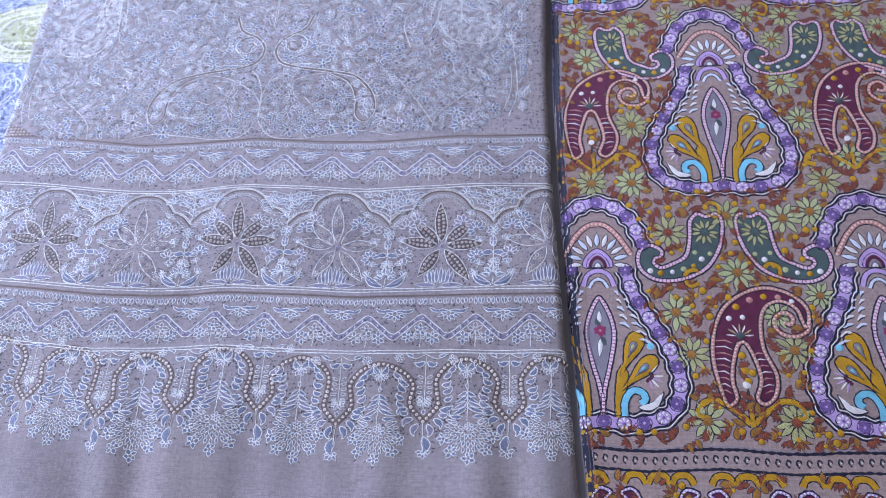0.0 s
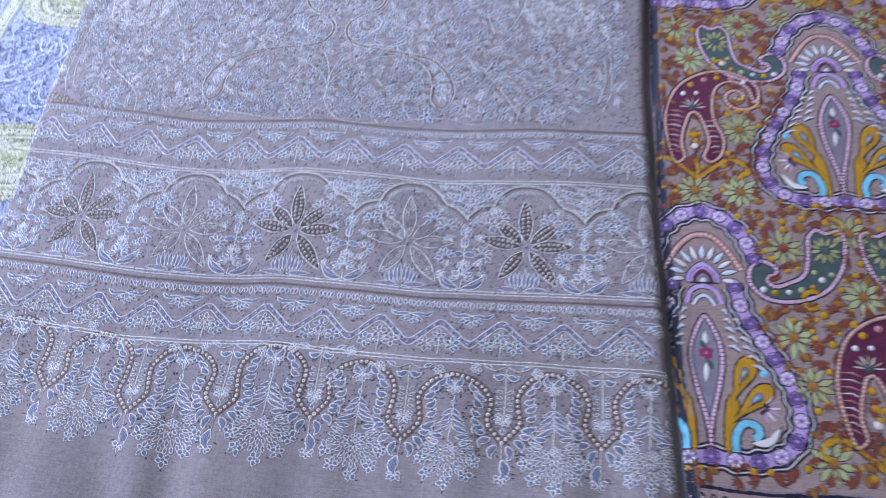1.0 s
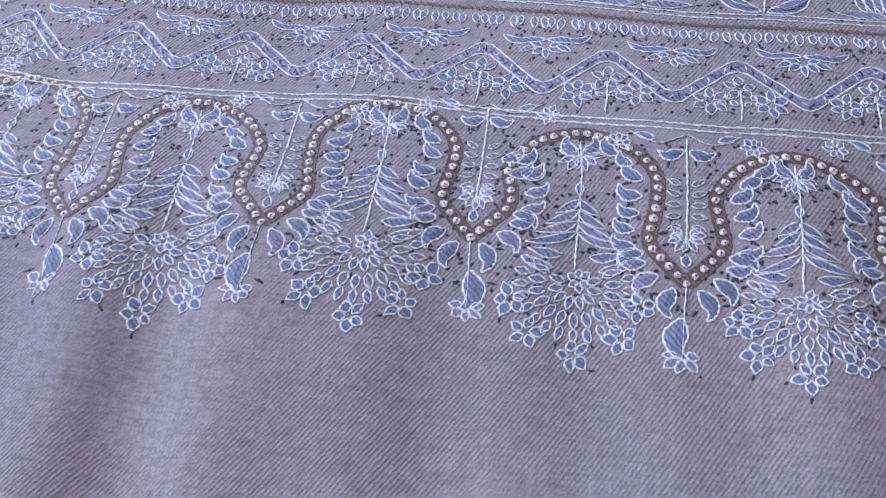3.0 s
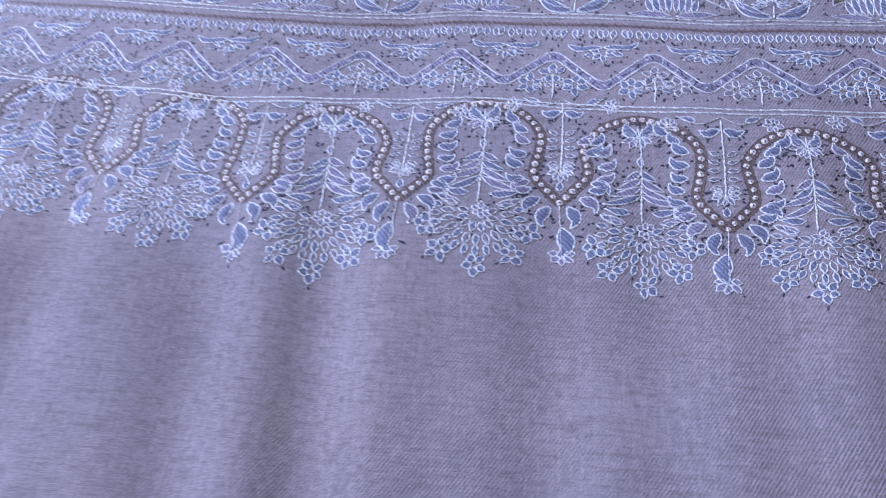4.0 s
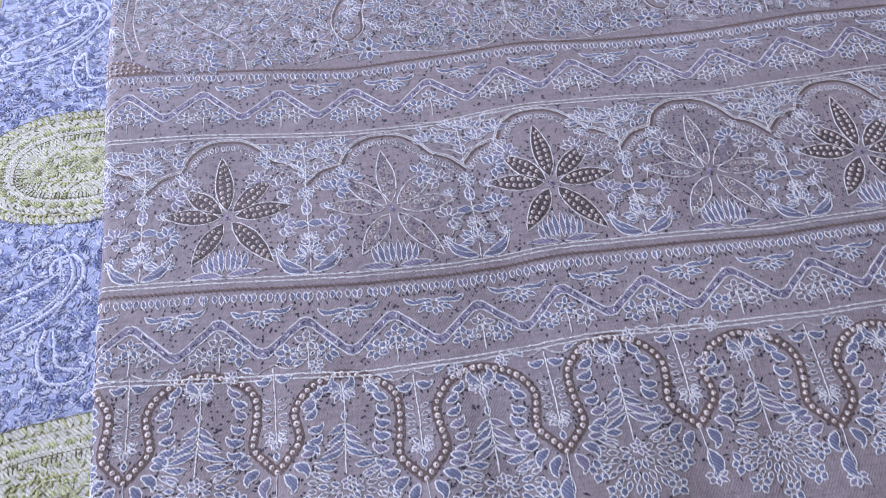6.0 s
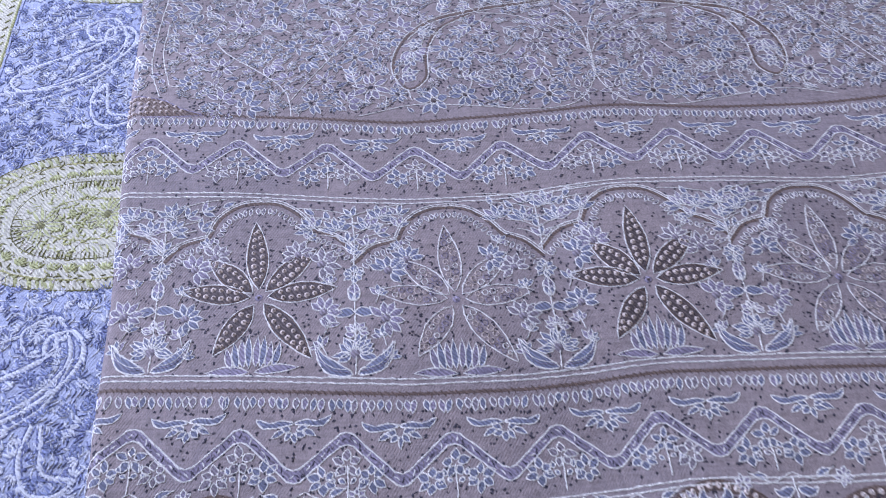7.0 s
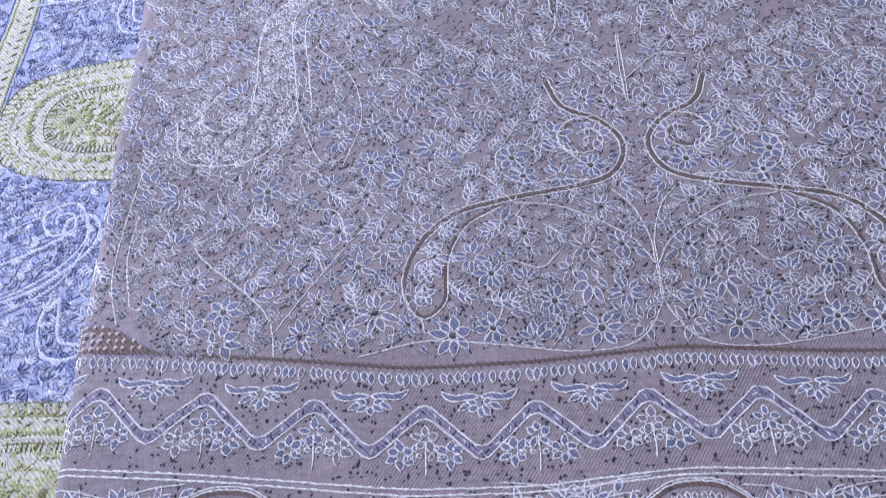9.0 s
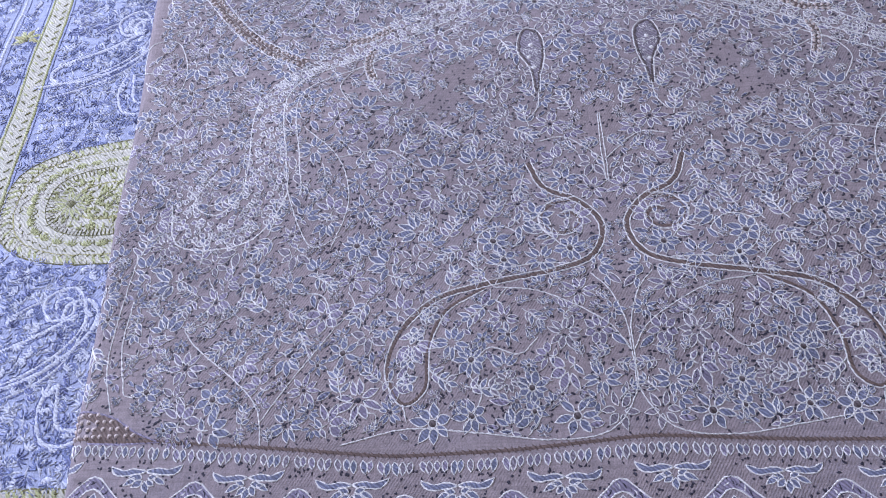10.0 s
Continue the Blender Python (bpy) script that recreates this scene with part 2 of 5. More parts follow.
class Pen:
    """Draws raised stitches: lines, filled shapes and knots, as a mesh in cloth coordinates."""

    def __init__(self):
        self.v, self.f, self.m, self.mats, self.n = [], [], [], [], 0

    def add(self, verts, faces, mat):
        if mat not in self.mats:
            self.mats.append(mat)
        k = self.mats.index(mat)
        self.v.append(verts)
        self.f += [tuple(i + self.n for i in f) for f in faces]
        self.m += [k] * len(faces)
        self.n += len(verts)
        return self

    def line(self, pts, w, mat, closed=False, h=0.0005, lump=0.25, lift=0.0):
        p = np.asarray(pts, float)
        if len(p) < 2:
            return self
        p = p + np.random.normal(0, min(w, .001) * .14, p.shape)
        if closed:
            d = np.roll(p, -1, axis=0) - np.roll(p, 1, axis=0)
        else:
            d = np.gradient(p, axis=0)
        d = d / np.maximum(np.hypot(d[:, 0], d[:, 1])[:, None], 1e-9)
        n = np.column_stack((-d[:, 1], d[:, 0]))
        k = len(p)
        beat = 1 + lump * np.where(np.arange(k) % 2, 1.0, -1.0) + np.random.normal(0, .10, k)
        if not closed:
            beat[0] = beat[-1] = 0.45
        half = (w / 2 * beat)[:, None]
        zero = np.full((k, 1), 0.0001)
        verts = np.empty((3 * k, 3))
        verts[0::3] = np.hstack((p + n * half, zero))
        verts[1::3] = np.hstack((p, (lift + h * (0.75 + 0.25 * beat))[:, None]))
        verts[2::3] = np.hstack((p - n * half, zero))
        faces = []
        for i in range(k if closed else k - 1):
            a, b = 3 * i, 3 * ((i + 1) % k)
            faces += [(a, a + 1, b + 1, b), (a + 1, a + 2, b + 2, b + 1)]
        return self.add(verts, faces, mat)

    def fill(self, poly, mat, h=0.0003):
        p = np.asarray(poly, float)
        k, c = len(p), p.mean(axis=0)
        inner = c + (p - c) * 0.6
        verts = np.vstack((np.column_stack((p, np.full(k, 0.0001))), np.column_stack((inner, np.full(k, h))), [[c[0], c[1], h * 1.15]]))
        faces = []
        for i in range(k):
            j = (i + 1) % k
            faces += [(i, j, k + j, k + i), (k + i, k + j, 2 * k)]
        return self.add(verts, faces, mat)

    def band(self, left, right, mat, h=0.0003):
        """A flat filled strip between two lines of as many points."""
        a, b = np.asarray(left, float), np.asarray(right, float)
        k = len(a)
        mid = (a + b) / 2
        verts = np.vstack((np.column_stack((a, np.full(k, 0.0001))), np.column_stack((mid, np.full(k, h))), np.column_stack((b, np.full(k, 0.0001)))))
        faces = []
        for i in range(k - 1):
            faces += [(i, i + 1, k + i + 1, k + i), (k + i, k + i + 1, 2 * k + i + 1, 2 * k + i)]
        return self.add(verts, faces, mat)

    def knot(self, x, y, r, mat, h=0.0008, sides=7):
        a = np.arange(sides) * 2 * np.pi / sides
        ring = np.column_stack((x + r * np.cos(a), y + r * np.sin(a)))
        return self.fill(ring, mat, h)

    def pen(self, other, x=0.0, y=0.0, turn=0.0, size=1.0, flip=False, lift=0.0):
        """Draws another pen's work within this one."""
        c, s = math.cos(radians(turn)), math.sin(radians(turn))
        v = np.vstack(other.v).copy()
        if flip:
            v[:, 0] *= -1
        v *= (size, size, 1)
        xy = np.column_stack((c * v[:, 0] - s * v[:, 1] + x, s * v[:, 0] + c * v[:, 1] + y))
        base = self.n
        self.v.append(np.column_stack((xy, v[:, 2] + lift)))
        for f, m in zip(other.f, other.m):
            mat = other.mats[m]
            if mat not in self.mats:
                self.mats.append(mat)
            self.f.append(tuple(i + base for i in (reversed(f) if flip else f)))
            self.m.append(self.mats.index(mat))
        self.n += len(v)
        return self

    def put(self, name, parent, cloth, x=0.0, y=0.0, turn=0.0, size=1.0, flip=False, label="", kind=""):
        """Lays the work on a cloth as one mesh."""
        if not self.v:
            return None
        c, s = math.cos(radians(turn)), math.sin(radians(turn))
        v = np.vstack(self.v).copy()
        if flip:
            v[:, 0] *= -1
        u = size * (c * v[:, 0] - s * v[:, 1]) + x
        w = size * (s * v[:, 0] + c * v[:, 1]) + y
        world_points = cloth(u, w, v[:, 2])
        origin = cloth(np.array([x]), np.array([y]), np.array([0.0]))[0]
        me = bpy.data.meshes.new(name)
        faces = [tuple(reversed(f)) for f in self.f] if not flip else self.f
        me.from_pydata((world_points - origin).tolist(), [], faces)
        for m in self.mats:
            me.materials.append(m)
        me.polygons.foreach_set("material_index", self.m)
        me.polygons.foreach_set("use_smooth", [True] * len(self.f))
        ob = new(name, me)
        ob.parent = parent
        base = parent.matrix_local.translation if parent.parent is None else parent.parent.location + parent.location
        ob.location = Vector(origin) - base
        return tagged(ob, label, kind=kind)


def wrap(x0, x1, top, height, r, low, relief=1.0):
    """A cloth's surface: (u, v, lift) to places; past its side edges x0(v), x1(v) it bends down."""
    def lay(u, v, lift):
        a0, a1, lift = x0(v), x1(v), relief * lift
        x, z = u.astype(float).copy(), top + height(u, v)
        nx, nz = np.zeros_like(x), np.ones_like(x)
        for edge, sign in ((a0, 1.0), (a1, -1.0)):
            d = sign * (u - edge)
            near = d < r
            ang = np.clip((r - d) / r, 0, math.pi / 2)
            x = np.where(near, edge + sign * (r - r * np.sin(ang)), x)
            z = np.where(near, z - r * (1 - np.cos(ang)) - np.maximum(0, (r - d) - r * math.pi / 2), z)
            nx, nz = np.where(near, -sign * np.sin(ang), nx), np.where(near, np.cos(ang), nz)
        deep = z < low
        z = np.maximum(z, low)
        lift = np.where(deep, -0.0012, lift)
        return np.column_stack((x + nx * lift, v, z + nz * lift))
    return lay


def cloth_sheet(name, parent, lay, u0, u1, v0, v1, step, mat, label):
    us, vs = np.arange(u0, u1 + step, step), np.arange(v0, v1 + step, step)
    gu, gv = np.meshgrid(us, vs)
    pts = lay(gu.ravel(), gv.ravel(), np.zeros(gu.size))
    n = len(us)
    i = (np.arange(len(vs) - 1)[:, None] * n + np.arange(n - 1)[None, :]).ravel()
    faces = np.column_stack((i, i + 1, i + n + 1, i + n)).tolist()
    me = bpy.data.meshes.new(name)
    me.from_pydata(pts.tolist(), [], faces)
    me.materials.append(mat)
    me.polygons.foreach_set("use_smooth", [True] * len(faces))
    ob = new(name, me)
    ob.parent = parent
    return tagged(ob, label)


def thing(name, label, category, group=""):
    return tagged(new(name), label, category, group)


# ---- room added out of view, and table ----
# unseen shell round the table, there only to enclose and bounce the light
def room():
    x0, x1, y0, y1, z0, z1 = -2.5, 2.0, -1.8, 1.42, -0.78, 2.1
    for name, bm, mat in (
            ("floor", box(x0 - .15, x1 + .15, y0 - .15, y1 + .15, z0 - 0.1, z0), FLOOR),
            ("ceiling", box(x0 - .15, x1 + .15, y0 - .15, y1 + .15, z1, z1 + 0.1), WALL),
            ("wall_west", box(x0 - .15, x0, y0, y1 + .15, z0, z1), WALL),
            ("wall_south", box(x0, x1, y0 - .15, y0, z0, z1), WALL),
            ("wall_east", box(x1, x1 + .15, y0 - .15, y1 + .15, z0, z1), WALL)):
        tagged(part(name, bm, mat, None), "cream plaster added out of view to close the room and bounce light" if name != "floor" else "plain stone floor added out of view", name.split("_")[0], kind="structure")
    # assumed opening, set where the daylight lamp stands
    wx0, wx1, wz0, wz1 = -2.35, -0.55, 0.25, 1.75
    bm = bmesh.new()
    for a in ((x0, wx0, z0, z1), (wx1, x1, z0, z1), (wx0, wx1, z0, wz0), (wx0, wx1, wz1, z1)):
        b = box(a[0], a[1], y1, y1 + .15, a[2], a[3])
        me = bpy.data.meshes.new("tmp")
        b.to_mesh(me)
        b.free()
        bm.from_mesh(me)
        bpy.data.meshes.remove(me)
    tagged(part("wall_north", bm, WALL, None), "plaster wall added out of view, round an assumed window", "wall", kind="structure")


def table():
    top = thing("display_table", "wooden display table under a grey cover, beneath the shawls", "table")
    part("tabletop", box(-1.05, 0.95, -0.35, 1.25, -0.05, -0.012, 0.004), TABLE, top, "grey covered top")
    for x in (-0.98, 0.88):
        for y in (-0.28, 1.18):
            part("leg", box(x - .03, x + .03, y - .03, y + .03, -0.78, -0.05, 0.004), TIMBER, top)
    return top


room()
table()


# ---- stitched motifs, each drawn once round its own origin ----
def leaf_line(length, width, bend=0.0, n=5):
    """A pointed leaf from (0, 0) upwards."""
    t = np.linspace(0, 1, n + 1)
    mid = np.column_stack((bend * length * t ** 2, length * t))
    w = width / 2 * np.sin(np.pi * t ** 0.85) ** 0.9
    left, right = mid + np.column_stack((w, 0 * w)), mid - np.column_stack((w, 0 * w))
    return np.vstack((left, right[-2:0:-1]))


def turned(pts, degrees, x=0.0, y=0.0):
    c, s = math.cos(radians(degrees)), math.sin(radians(degrees))
    p = np.asarray(pts, float)
    return np.column_stack((c * p[:, 0] - s * p[:, 1] + x, s * p[:, 0] + c * p[:, 1] + y))


def leaf(pen, x, y, turn, length, width, edge, inner, bend=0.0, w=0.00065, h=0.0002, n=5):
    o = turned(leaf_line(length, width, bend, n), turn, x, y)
    if inner:
        pen.fill(o, inner, h)
    pen.line(o, w, edge, closed=True)
    if edge is WHITE and length > .0044 and random.random() < .55:
        # the dark end of a stitch beyond the tip
        tip, way = o[n], turned([(0, 1)], turn + random.uniform(-35, 35))[0]
        pen.line([tip + way * .0007, tip + way * .0013, tip + way * random.uniform(.0018, .0026)], .0008, INK, h=.0003)
    return pen


def bloom(n=7, r=0.0075, edge=None, inner=None, eye=None, width=0.55, spread=360.0, start=0.0, w=0.00065):
    pen = Pen()
    for i in range(n):
        a = start + spread * i / n if spread == 360 else start - spread / 2 + spread * i / (n - 1)
        length = r * random.uniform(0.60, 0.88)
        leaf(pen, 0.2 * r * -math.sin(radians(a)), 0.2 * r * math.cos(radians(a)), a + random.uniform(-11, 11), length, r * width * random.uniform(0.75, 1.15), edge, inner, random.uniform(-.22, .22), w)
    if eye:
        pen.knot(0, 0, r * 0.24, eye, 0.0006)
    return pen


def flower_on(name, shawl, cloth, x, y, r, edge, inner, eye, n, turn, spread=360.0, width=.32):
    """A flower whose petals are parts of their own."""
    core = Pen()
    core.knot(0, 0, r * .24, eye, .0007, 9)
    ob = core.put(name, shawl, cloth, x, y)
    for i in range(n):
        a = turn + spread * i / n + random.uniform(-5, 5) - (spread / 2 if spread < 360 else 0)
        p = Pen()
        leaf(p, .2 * r * -math.sin(radians(a)), .2 * r * math.cos(radians(a)), a, r * random.uniform(.70, .86), r * width, edge, inner, 0, .0007, .0004)
        p.put("petal", ob, cloth, x, y)
    return ob


def comma(pen, x, y, turn, size, edge, inner, flip=False):
    """A plump curled leaf with a seam of short stitches."""
    s = -1 if flip else 1
    o = spline([(0, 0), (s * .30, .28), (s * .36, .62), (s * .12, .95), (s * -.26, 1.02), (s * -.10, .78), (s * -.16, .40)], 4, True) * size
    o = turned(o, turn, x, y)
    pen.fill(o, inner, 0.0004)
    pen.line(o, 0.00075, edge, closed=True)
    seam = turned(np.array([(s * .06, .2), (s * .12, .45), (s * .08, .7)]) * size, turn, x, y)
    pen.line(seam, .0005, LILAC, h=.0007)
    for q, d in ((.35, 1), (.75, 1), (.6, -1)):
        spot = turned([(s * d * .40 * size, q * size), (s * d * .52 * size, q * size + .0003), (s * d * .66 * size, q * size + .0008)], turn, x, y)
        if random.random() < .6:
            pen.line(spot, .0008, INK, h=.0003)


def stem(pen, pts, w=0.0007, mat=None, n=6, h=0.0006):
    pen.line(even(spline(pts, n), 0.0016)[0], w, mat or WHITE, h=h)


def spray_kinds():
    """Small works of the field, each as wide as a circle of radius 9 mm."""
    kinds = {"flower_motif": [], "bud_motif": [], "leaf_motif": [], "sprig_motif": []}
    tones = (SKY, LILAC, SKY, MAUVE)
    for i in range(9):
        p = bloom((7, 8, 9, 6, 10)[i % 5], .0096, WHITE, tones[i % 4], None, random.uniform(.30, .46), w=.00056)
        if i % 4 == 0:
            a = np.arange(8) * math.pi / 4
            p.knot(0, 0, .0016, SMOKE, .0005)
            p.line(np.column_stack((np.cos(a), np.sin(a))) * .0019, .0005, WHITE, closed=True)
        elif i % 4 == 1:
            p.knot(0, 0, .0011, INK, .0004)
        kinds["flower_motif"].append(p)
    for i in range(7):
        p = Pen()
        fan = bloom(random.choice((4, 5)), .0120, WHITE, tones[i % 4], None, .36, 120.0, w=.00065)
        p.pen(fan, 0, -.0035)
        stem(p, [(0, -.0030), (random.uniform(-.001, .001), -.006), (random.uniform(-.003, .003), -.0088)], .0007)
        leaf(p, 0, -.0055, 105, .0065, .0026, WHITE, SKY, .2, .00065)
        leaf(p, 0, -.0062, -110, .0055, .0024, WHITE, LILAC, -.2, .00065)
        kinds["bud_motif"].append(p)
    for i in range(6):
        p = Pen()
        leaf(p, -.001, -.0080, random.uniform(-6, 6), .0165, .0062, WHITE, tones[i % 4], random.uniform(-.2, .2), .0009)
        p.line([(-.001, -.0060), (-.0008, -.001), (-.0012, .005)], .0006, LILAC, h=.0006)
        if i % 2:
            leaf(p, .001, -.0060, -48, .0100, .0045, WHITE, tones[(i + 1) % 4], -.2, .0008)
        kinds["leaf_motif"].append(p)
    for i in range(6):
        p = Pen()
        b = random.uniform(-.003, .003)
        pts = [(-b, -.009), (b * .3, -.003), (b, .003)]
        stem(p, pts)
        for k, (x, y) in enumerate(even(spline(pts, 5), .0042)[0][1:]):
            for side in (1, -1):
                leaf(p, x, y, side * random.uniform(48, 66), random.uniform(.0058, .0072), .0026, WHITE, tones[(i + k) % 4], side * .2)
        leaf(p, b, .003, random.uniform(-8, 8), .0062, .0030, WHITE, SKY)
        kinds["sprig_motif"].append(p)
    return kinds


# ---- the grey-mauve shawl in the middle ----
AXIS = -0.2615


def wave(x):
    """How the sewn rows of the middle shawl rise and dip across it."""
    return np.interp(x, (-.60, -.50, -.44, -.37, -.32, -.26, -.20, -.15, -.07, 0, .05), (.016, .011, .006, -.001, -.001, .0035, .0, -.0025, .0005, .001, .001))


def mid_left(v):
    return -0.4962 - 0.040 * v


def mid_right(v):
    return 0.0085 + 0.085 * np.maximum(0, 0.5 - v) ** 1.5


def mid_height(u, v):
    low = np.clip((0.25 - v) / 0.14, 0, 1)
    drape = 0.0024 * np.sin(u * 72 + 2.6 * np.sin(u * 19 + 3 * v) + 5 * (v - .1)) + 0.0008 * np.sin(u * 151 + 5 * v)
    soft = 0.0011 * np.sin(u * 31 + v * 22 + 1.0) + 0.0009 * np.sin(u * 13 - v * 41) + 0.0004 * np.sin(u * 77 + v * 63)
    crease = -0.0012 * np.exp(-((u + .297 + .10 * (v - .3)) / .012) ** 2) * np.clip((.42 - v) / .1, 0, 1)
    return low * drape + soft + crease


MID = wrap(mid_left, mid_right, 0.0, mid_height, 0.006, -0.0118, 0.75)


def smooth_row(y, x0=-.515, x1=.03, step=.0022, amp=1.0):
    x = np.arange(x0, x1, step)
    k = np.ones(9) / 9
    wv = np.convolve(np.pad(wave(x), 4, mode="edge"), k, "valid")
    return np.column_stack((x, y + amp * wv))


def up(x):
    return float(np.interp(x, smooth_row(0)[:, 0], smooth_row(0)[:, 1]))


def star_flower(shawl, x, y, dark):
    tone = SMOKE if dark else MAUVE
    flower = Pen()
    flower.knot(0, 0, .0019, LILAC, .0005)
    flower.knot(0, 0, .0010, tone, .0008)
    ob = flower.put("star_flower", shawl, MID, x, y, label="seven-petalled flower with " + ("dark dotted petals" if dark else "pale mauve petals"))
    for a, length in ((4, .042), (47, .034), (-47, .036), (80, .037), (-86, .036), (146, .034), (-143, .041)):
        p = Pen()
        o = turned(leaf_line(length - .004, .0104, 0, 10), a, -.004 * math.sin(radians(a)), .004 * math.cos(radians(a)))
        if dark:
            p.fill(o, SMOKE, .0003)
        p.line(o, .00065, WHITE, closed=True)
        if dark:
            p.line((o - o.mean(axis=0)) * .88 + o.mean(axis=0), .0007, UMBER, closed=True, h=.0005)
        n = int((length - .012) / .0036)
        for i in range(n):
            t = .0105 + .0036 * i
            wide = .0021 * math.sin(math.pi * min(1, (t - .002) / (length - .004)))
            for side in (1, -1):
                q = turned([(side * wide + .0002, t + .0005 * side)], a)[0]
                size = .00150 * (.72 + .28 * math.sin(math.pi * t / length)) * random.uniform(.85, 1.1)
                if dark:
                    p.knot(q[0], q[1], size, CREAM, .0009, 7)
                    p.knot(q[0], q[1], .0006, UMBER, .0012, 5)
                else:
                    ring = np.array([(q[0] + size * math.cos(v), q[1] + size * math.sin(v)) for v in np.arange(6) * math.pi / 3])
                    p.line(ring, .0005, random.choice((CREAM, WHITE, LILAC)), closed=True, h=.0005)
        for i in range(5):
            for side in (1, -1):
                q = turned([(side * .0066 * math.sin(math.pi * (i + 1) / 6), .008 + (length - .008) * (i + .6) / 5.5)], a)[0]
                v = turned([(side * .0016, .0008)], a)[0]
                p.line([q, q + v * .5, q + v], .0007, INK, h=.0003)
        part_ob = p.put("petal", shawl, MID, x, y)
        part_ob.parent = ob
        part_ob.location = (0, 0, 0)
    return ob


def niche(shawl, xc, k):
    """One arch of the flower row: arch line, fringe, tufts, side sprays."""
    y0 = .337 + up(xc)
    half = .0449
    pts = [(-half, -.001), (-.036, .0085), (-.0255, .0115), (-.0235, .0125), (-.019, .022), (-.010, .0285), (0, .030), (.010, .0285), (.019, .022), (.0265, .0125), (.030, .0110), (.037, .0075), (half, -.001)]
    line = spline(pts, 6)
    arch = Pen()
    arch.band(beside(line, .0009), beside(line, -.0007), UMBER, .0002)
    arch.line(even(beside(line, .0013), .0016)[0], .0006, WHITE, h=.0004)
    arch.line(even(beside(line, .0024), .0016)[0], .0006, WHITE, h=.0004)
    inner, way = even(beside(line, -.0026), .0031)
    for (x, y), d in zip(inner, way):
        a = math.degrees(math.atan2(d[1], d[0])) + 180
        leaf(arch, x, y, a + random.uniform(-14, 14), random.uniform(.0032, .0046), .0019, WHITE, MAUVE, 0, .0005, n=4)
    arch.put("scalloped_arch", shawl, MID, xc, y0, label="scalloped arch in umber and pale silk")
    # spandrel foliage above the cusp
    spand = Pen()
    stem(spand, [(0, -.004), (.0005, .010), (-.0005, .026)])
    for y in np.arange(.004, .028, .0056):
        reach = .006 + .8 * (y + .002)
        for side in (1, -1):
            stem(spand, [(0, y), (side * reach * .5, y + .004), (side * reach, y + .0055)], .0006)
    spand.put("spandrel_foliage", shawl, MID, xc - half, y0 + .002)
    rng, held = random.Random(40 + k), []
    for r in [.0054] * 60 + [.0042] * 120 + [.0032] * 240:
        dx = rng.uniform(-half, half)
        floor_ = np.interp(abs(dx), (0, .009, .0195, .0215, .026, .035, .0449), (-.001, .0085, .0115, .0125, .022, .0285, .030)) + .0035
        y = rng.uniform(0, .0345)
        if y < floor_ + r * .7 or y > .0335 - r * .7 or any((dx - a) ** 2 + (y - b) ** 2 < (.82 * (r + q)) ** 2 for a, b, q in held):
            continue
        held.append((dx, y, r))
        p, turn = Pen(), -dx / half * 60 + rng.uniform(-40, 40)
        if r > .004:
            for a in (-50, 0, 50) if r < .005 else (-70, -35, 0, 35, 70):
                leaf(p, 0, -.7 * r, a, 1.65 * r, .62 * r, WHITE, rng.choice((SKY, SKY, LILAC)), 0, .0006, n=4)
        else:
            leaf(p, 0, -r, 0, 2 * r, .9 * r, WHITE, SKY, .15, .0006, n=4)
        p.put("spandrel_leaf", shawl, MID, xc - half + dx, y0 + y, turn)
    # column between two niches
    col = Pen()
    cy = .2770 + up(xc - half)
    base = 0.0
    stem(col, [(0, base), (.0004, base + .012), (0, base + .055)])
    for side in (1, -1):
        o = spline([(side * .001, base + .0005), (side * .009, base + .0005), (side * .015, base + .005), (side * .0175, base + .015), (side * .0138, base + .0105), (side * .008, base + .0065)], 3, True)
        col.fill(o, SKY, .0003)
        col.line(o, .0008, WHITE, closed=True)
        for t in (.35, .65):
            rib = spline([(side * .002, base + .0008 + .003 * t), (side * .009, base + .0010 + .0045 * t), (side * .0145, base + .0055 + .0040 * t), (side * .0172, base + .0140)], 4)
            col.line(rib, .0006, WHITE if t > .5 else LILAC, h=.0007)
        leaf(col, 0, base + .030, side * -75, .0095, .005, WHITE, SKY, side * .3)
        leaf(col, 0, base + .036, side * -20, .006, .003, WHITE, SKY)
    col.pen(bloom(8, .0058, WHITE, SKY, None), 0, base + .051)
    col.pen(bloom(11, .0100, WHITE, SKY, MAUVE, .34, 210), 0, base + .010)
    col.pen(bloom(7, .006, WHITE, LILAC, None, .5, 190), .001, base + .020)
    leaf(col, 0, base + .036, 0, .011, .0058, WHITE, LILAC)
    col.put("column_motif", shawl, MID, xc - half, cy)
    for side in (1, -1):
        for dx, dy, a in ((.034, -.028, 30), (.036, -.018, -20), (.038, .004, 15), (.026, .030, -30)):
            twig = Pen()
            stem(twig, [(0, -.004), (.0004, 0), (0, .005)], .0005)
            for t in (-60, -20, 20, 60):
                leaf(twig, 0, .001, t, random.uniform(.0045, .0062), .0024, WHITE, random.choice((LILAC, SKY)), 0, .0005, n=4)
            twig.put("niche_twig", shawl, MID, xc + side * dx * .9, .314 + up(xc) + dy, side * a)
    # tuft at the foot and small blooms about the flower
    tuft = Pen()
    for i, a in enumerate((-44, -30, -18, -7, 7, 18, 30, 44)):
        length = random.uniform(.015, .0185) - .006 * abs(a) / 53
        leaf(tuft, .0002 * a, .001, -a * .55, length, .0030, WHITE, SKY if i % 2 else LILAC, -.004 * a, .0006, n=5)
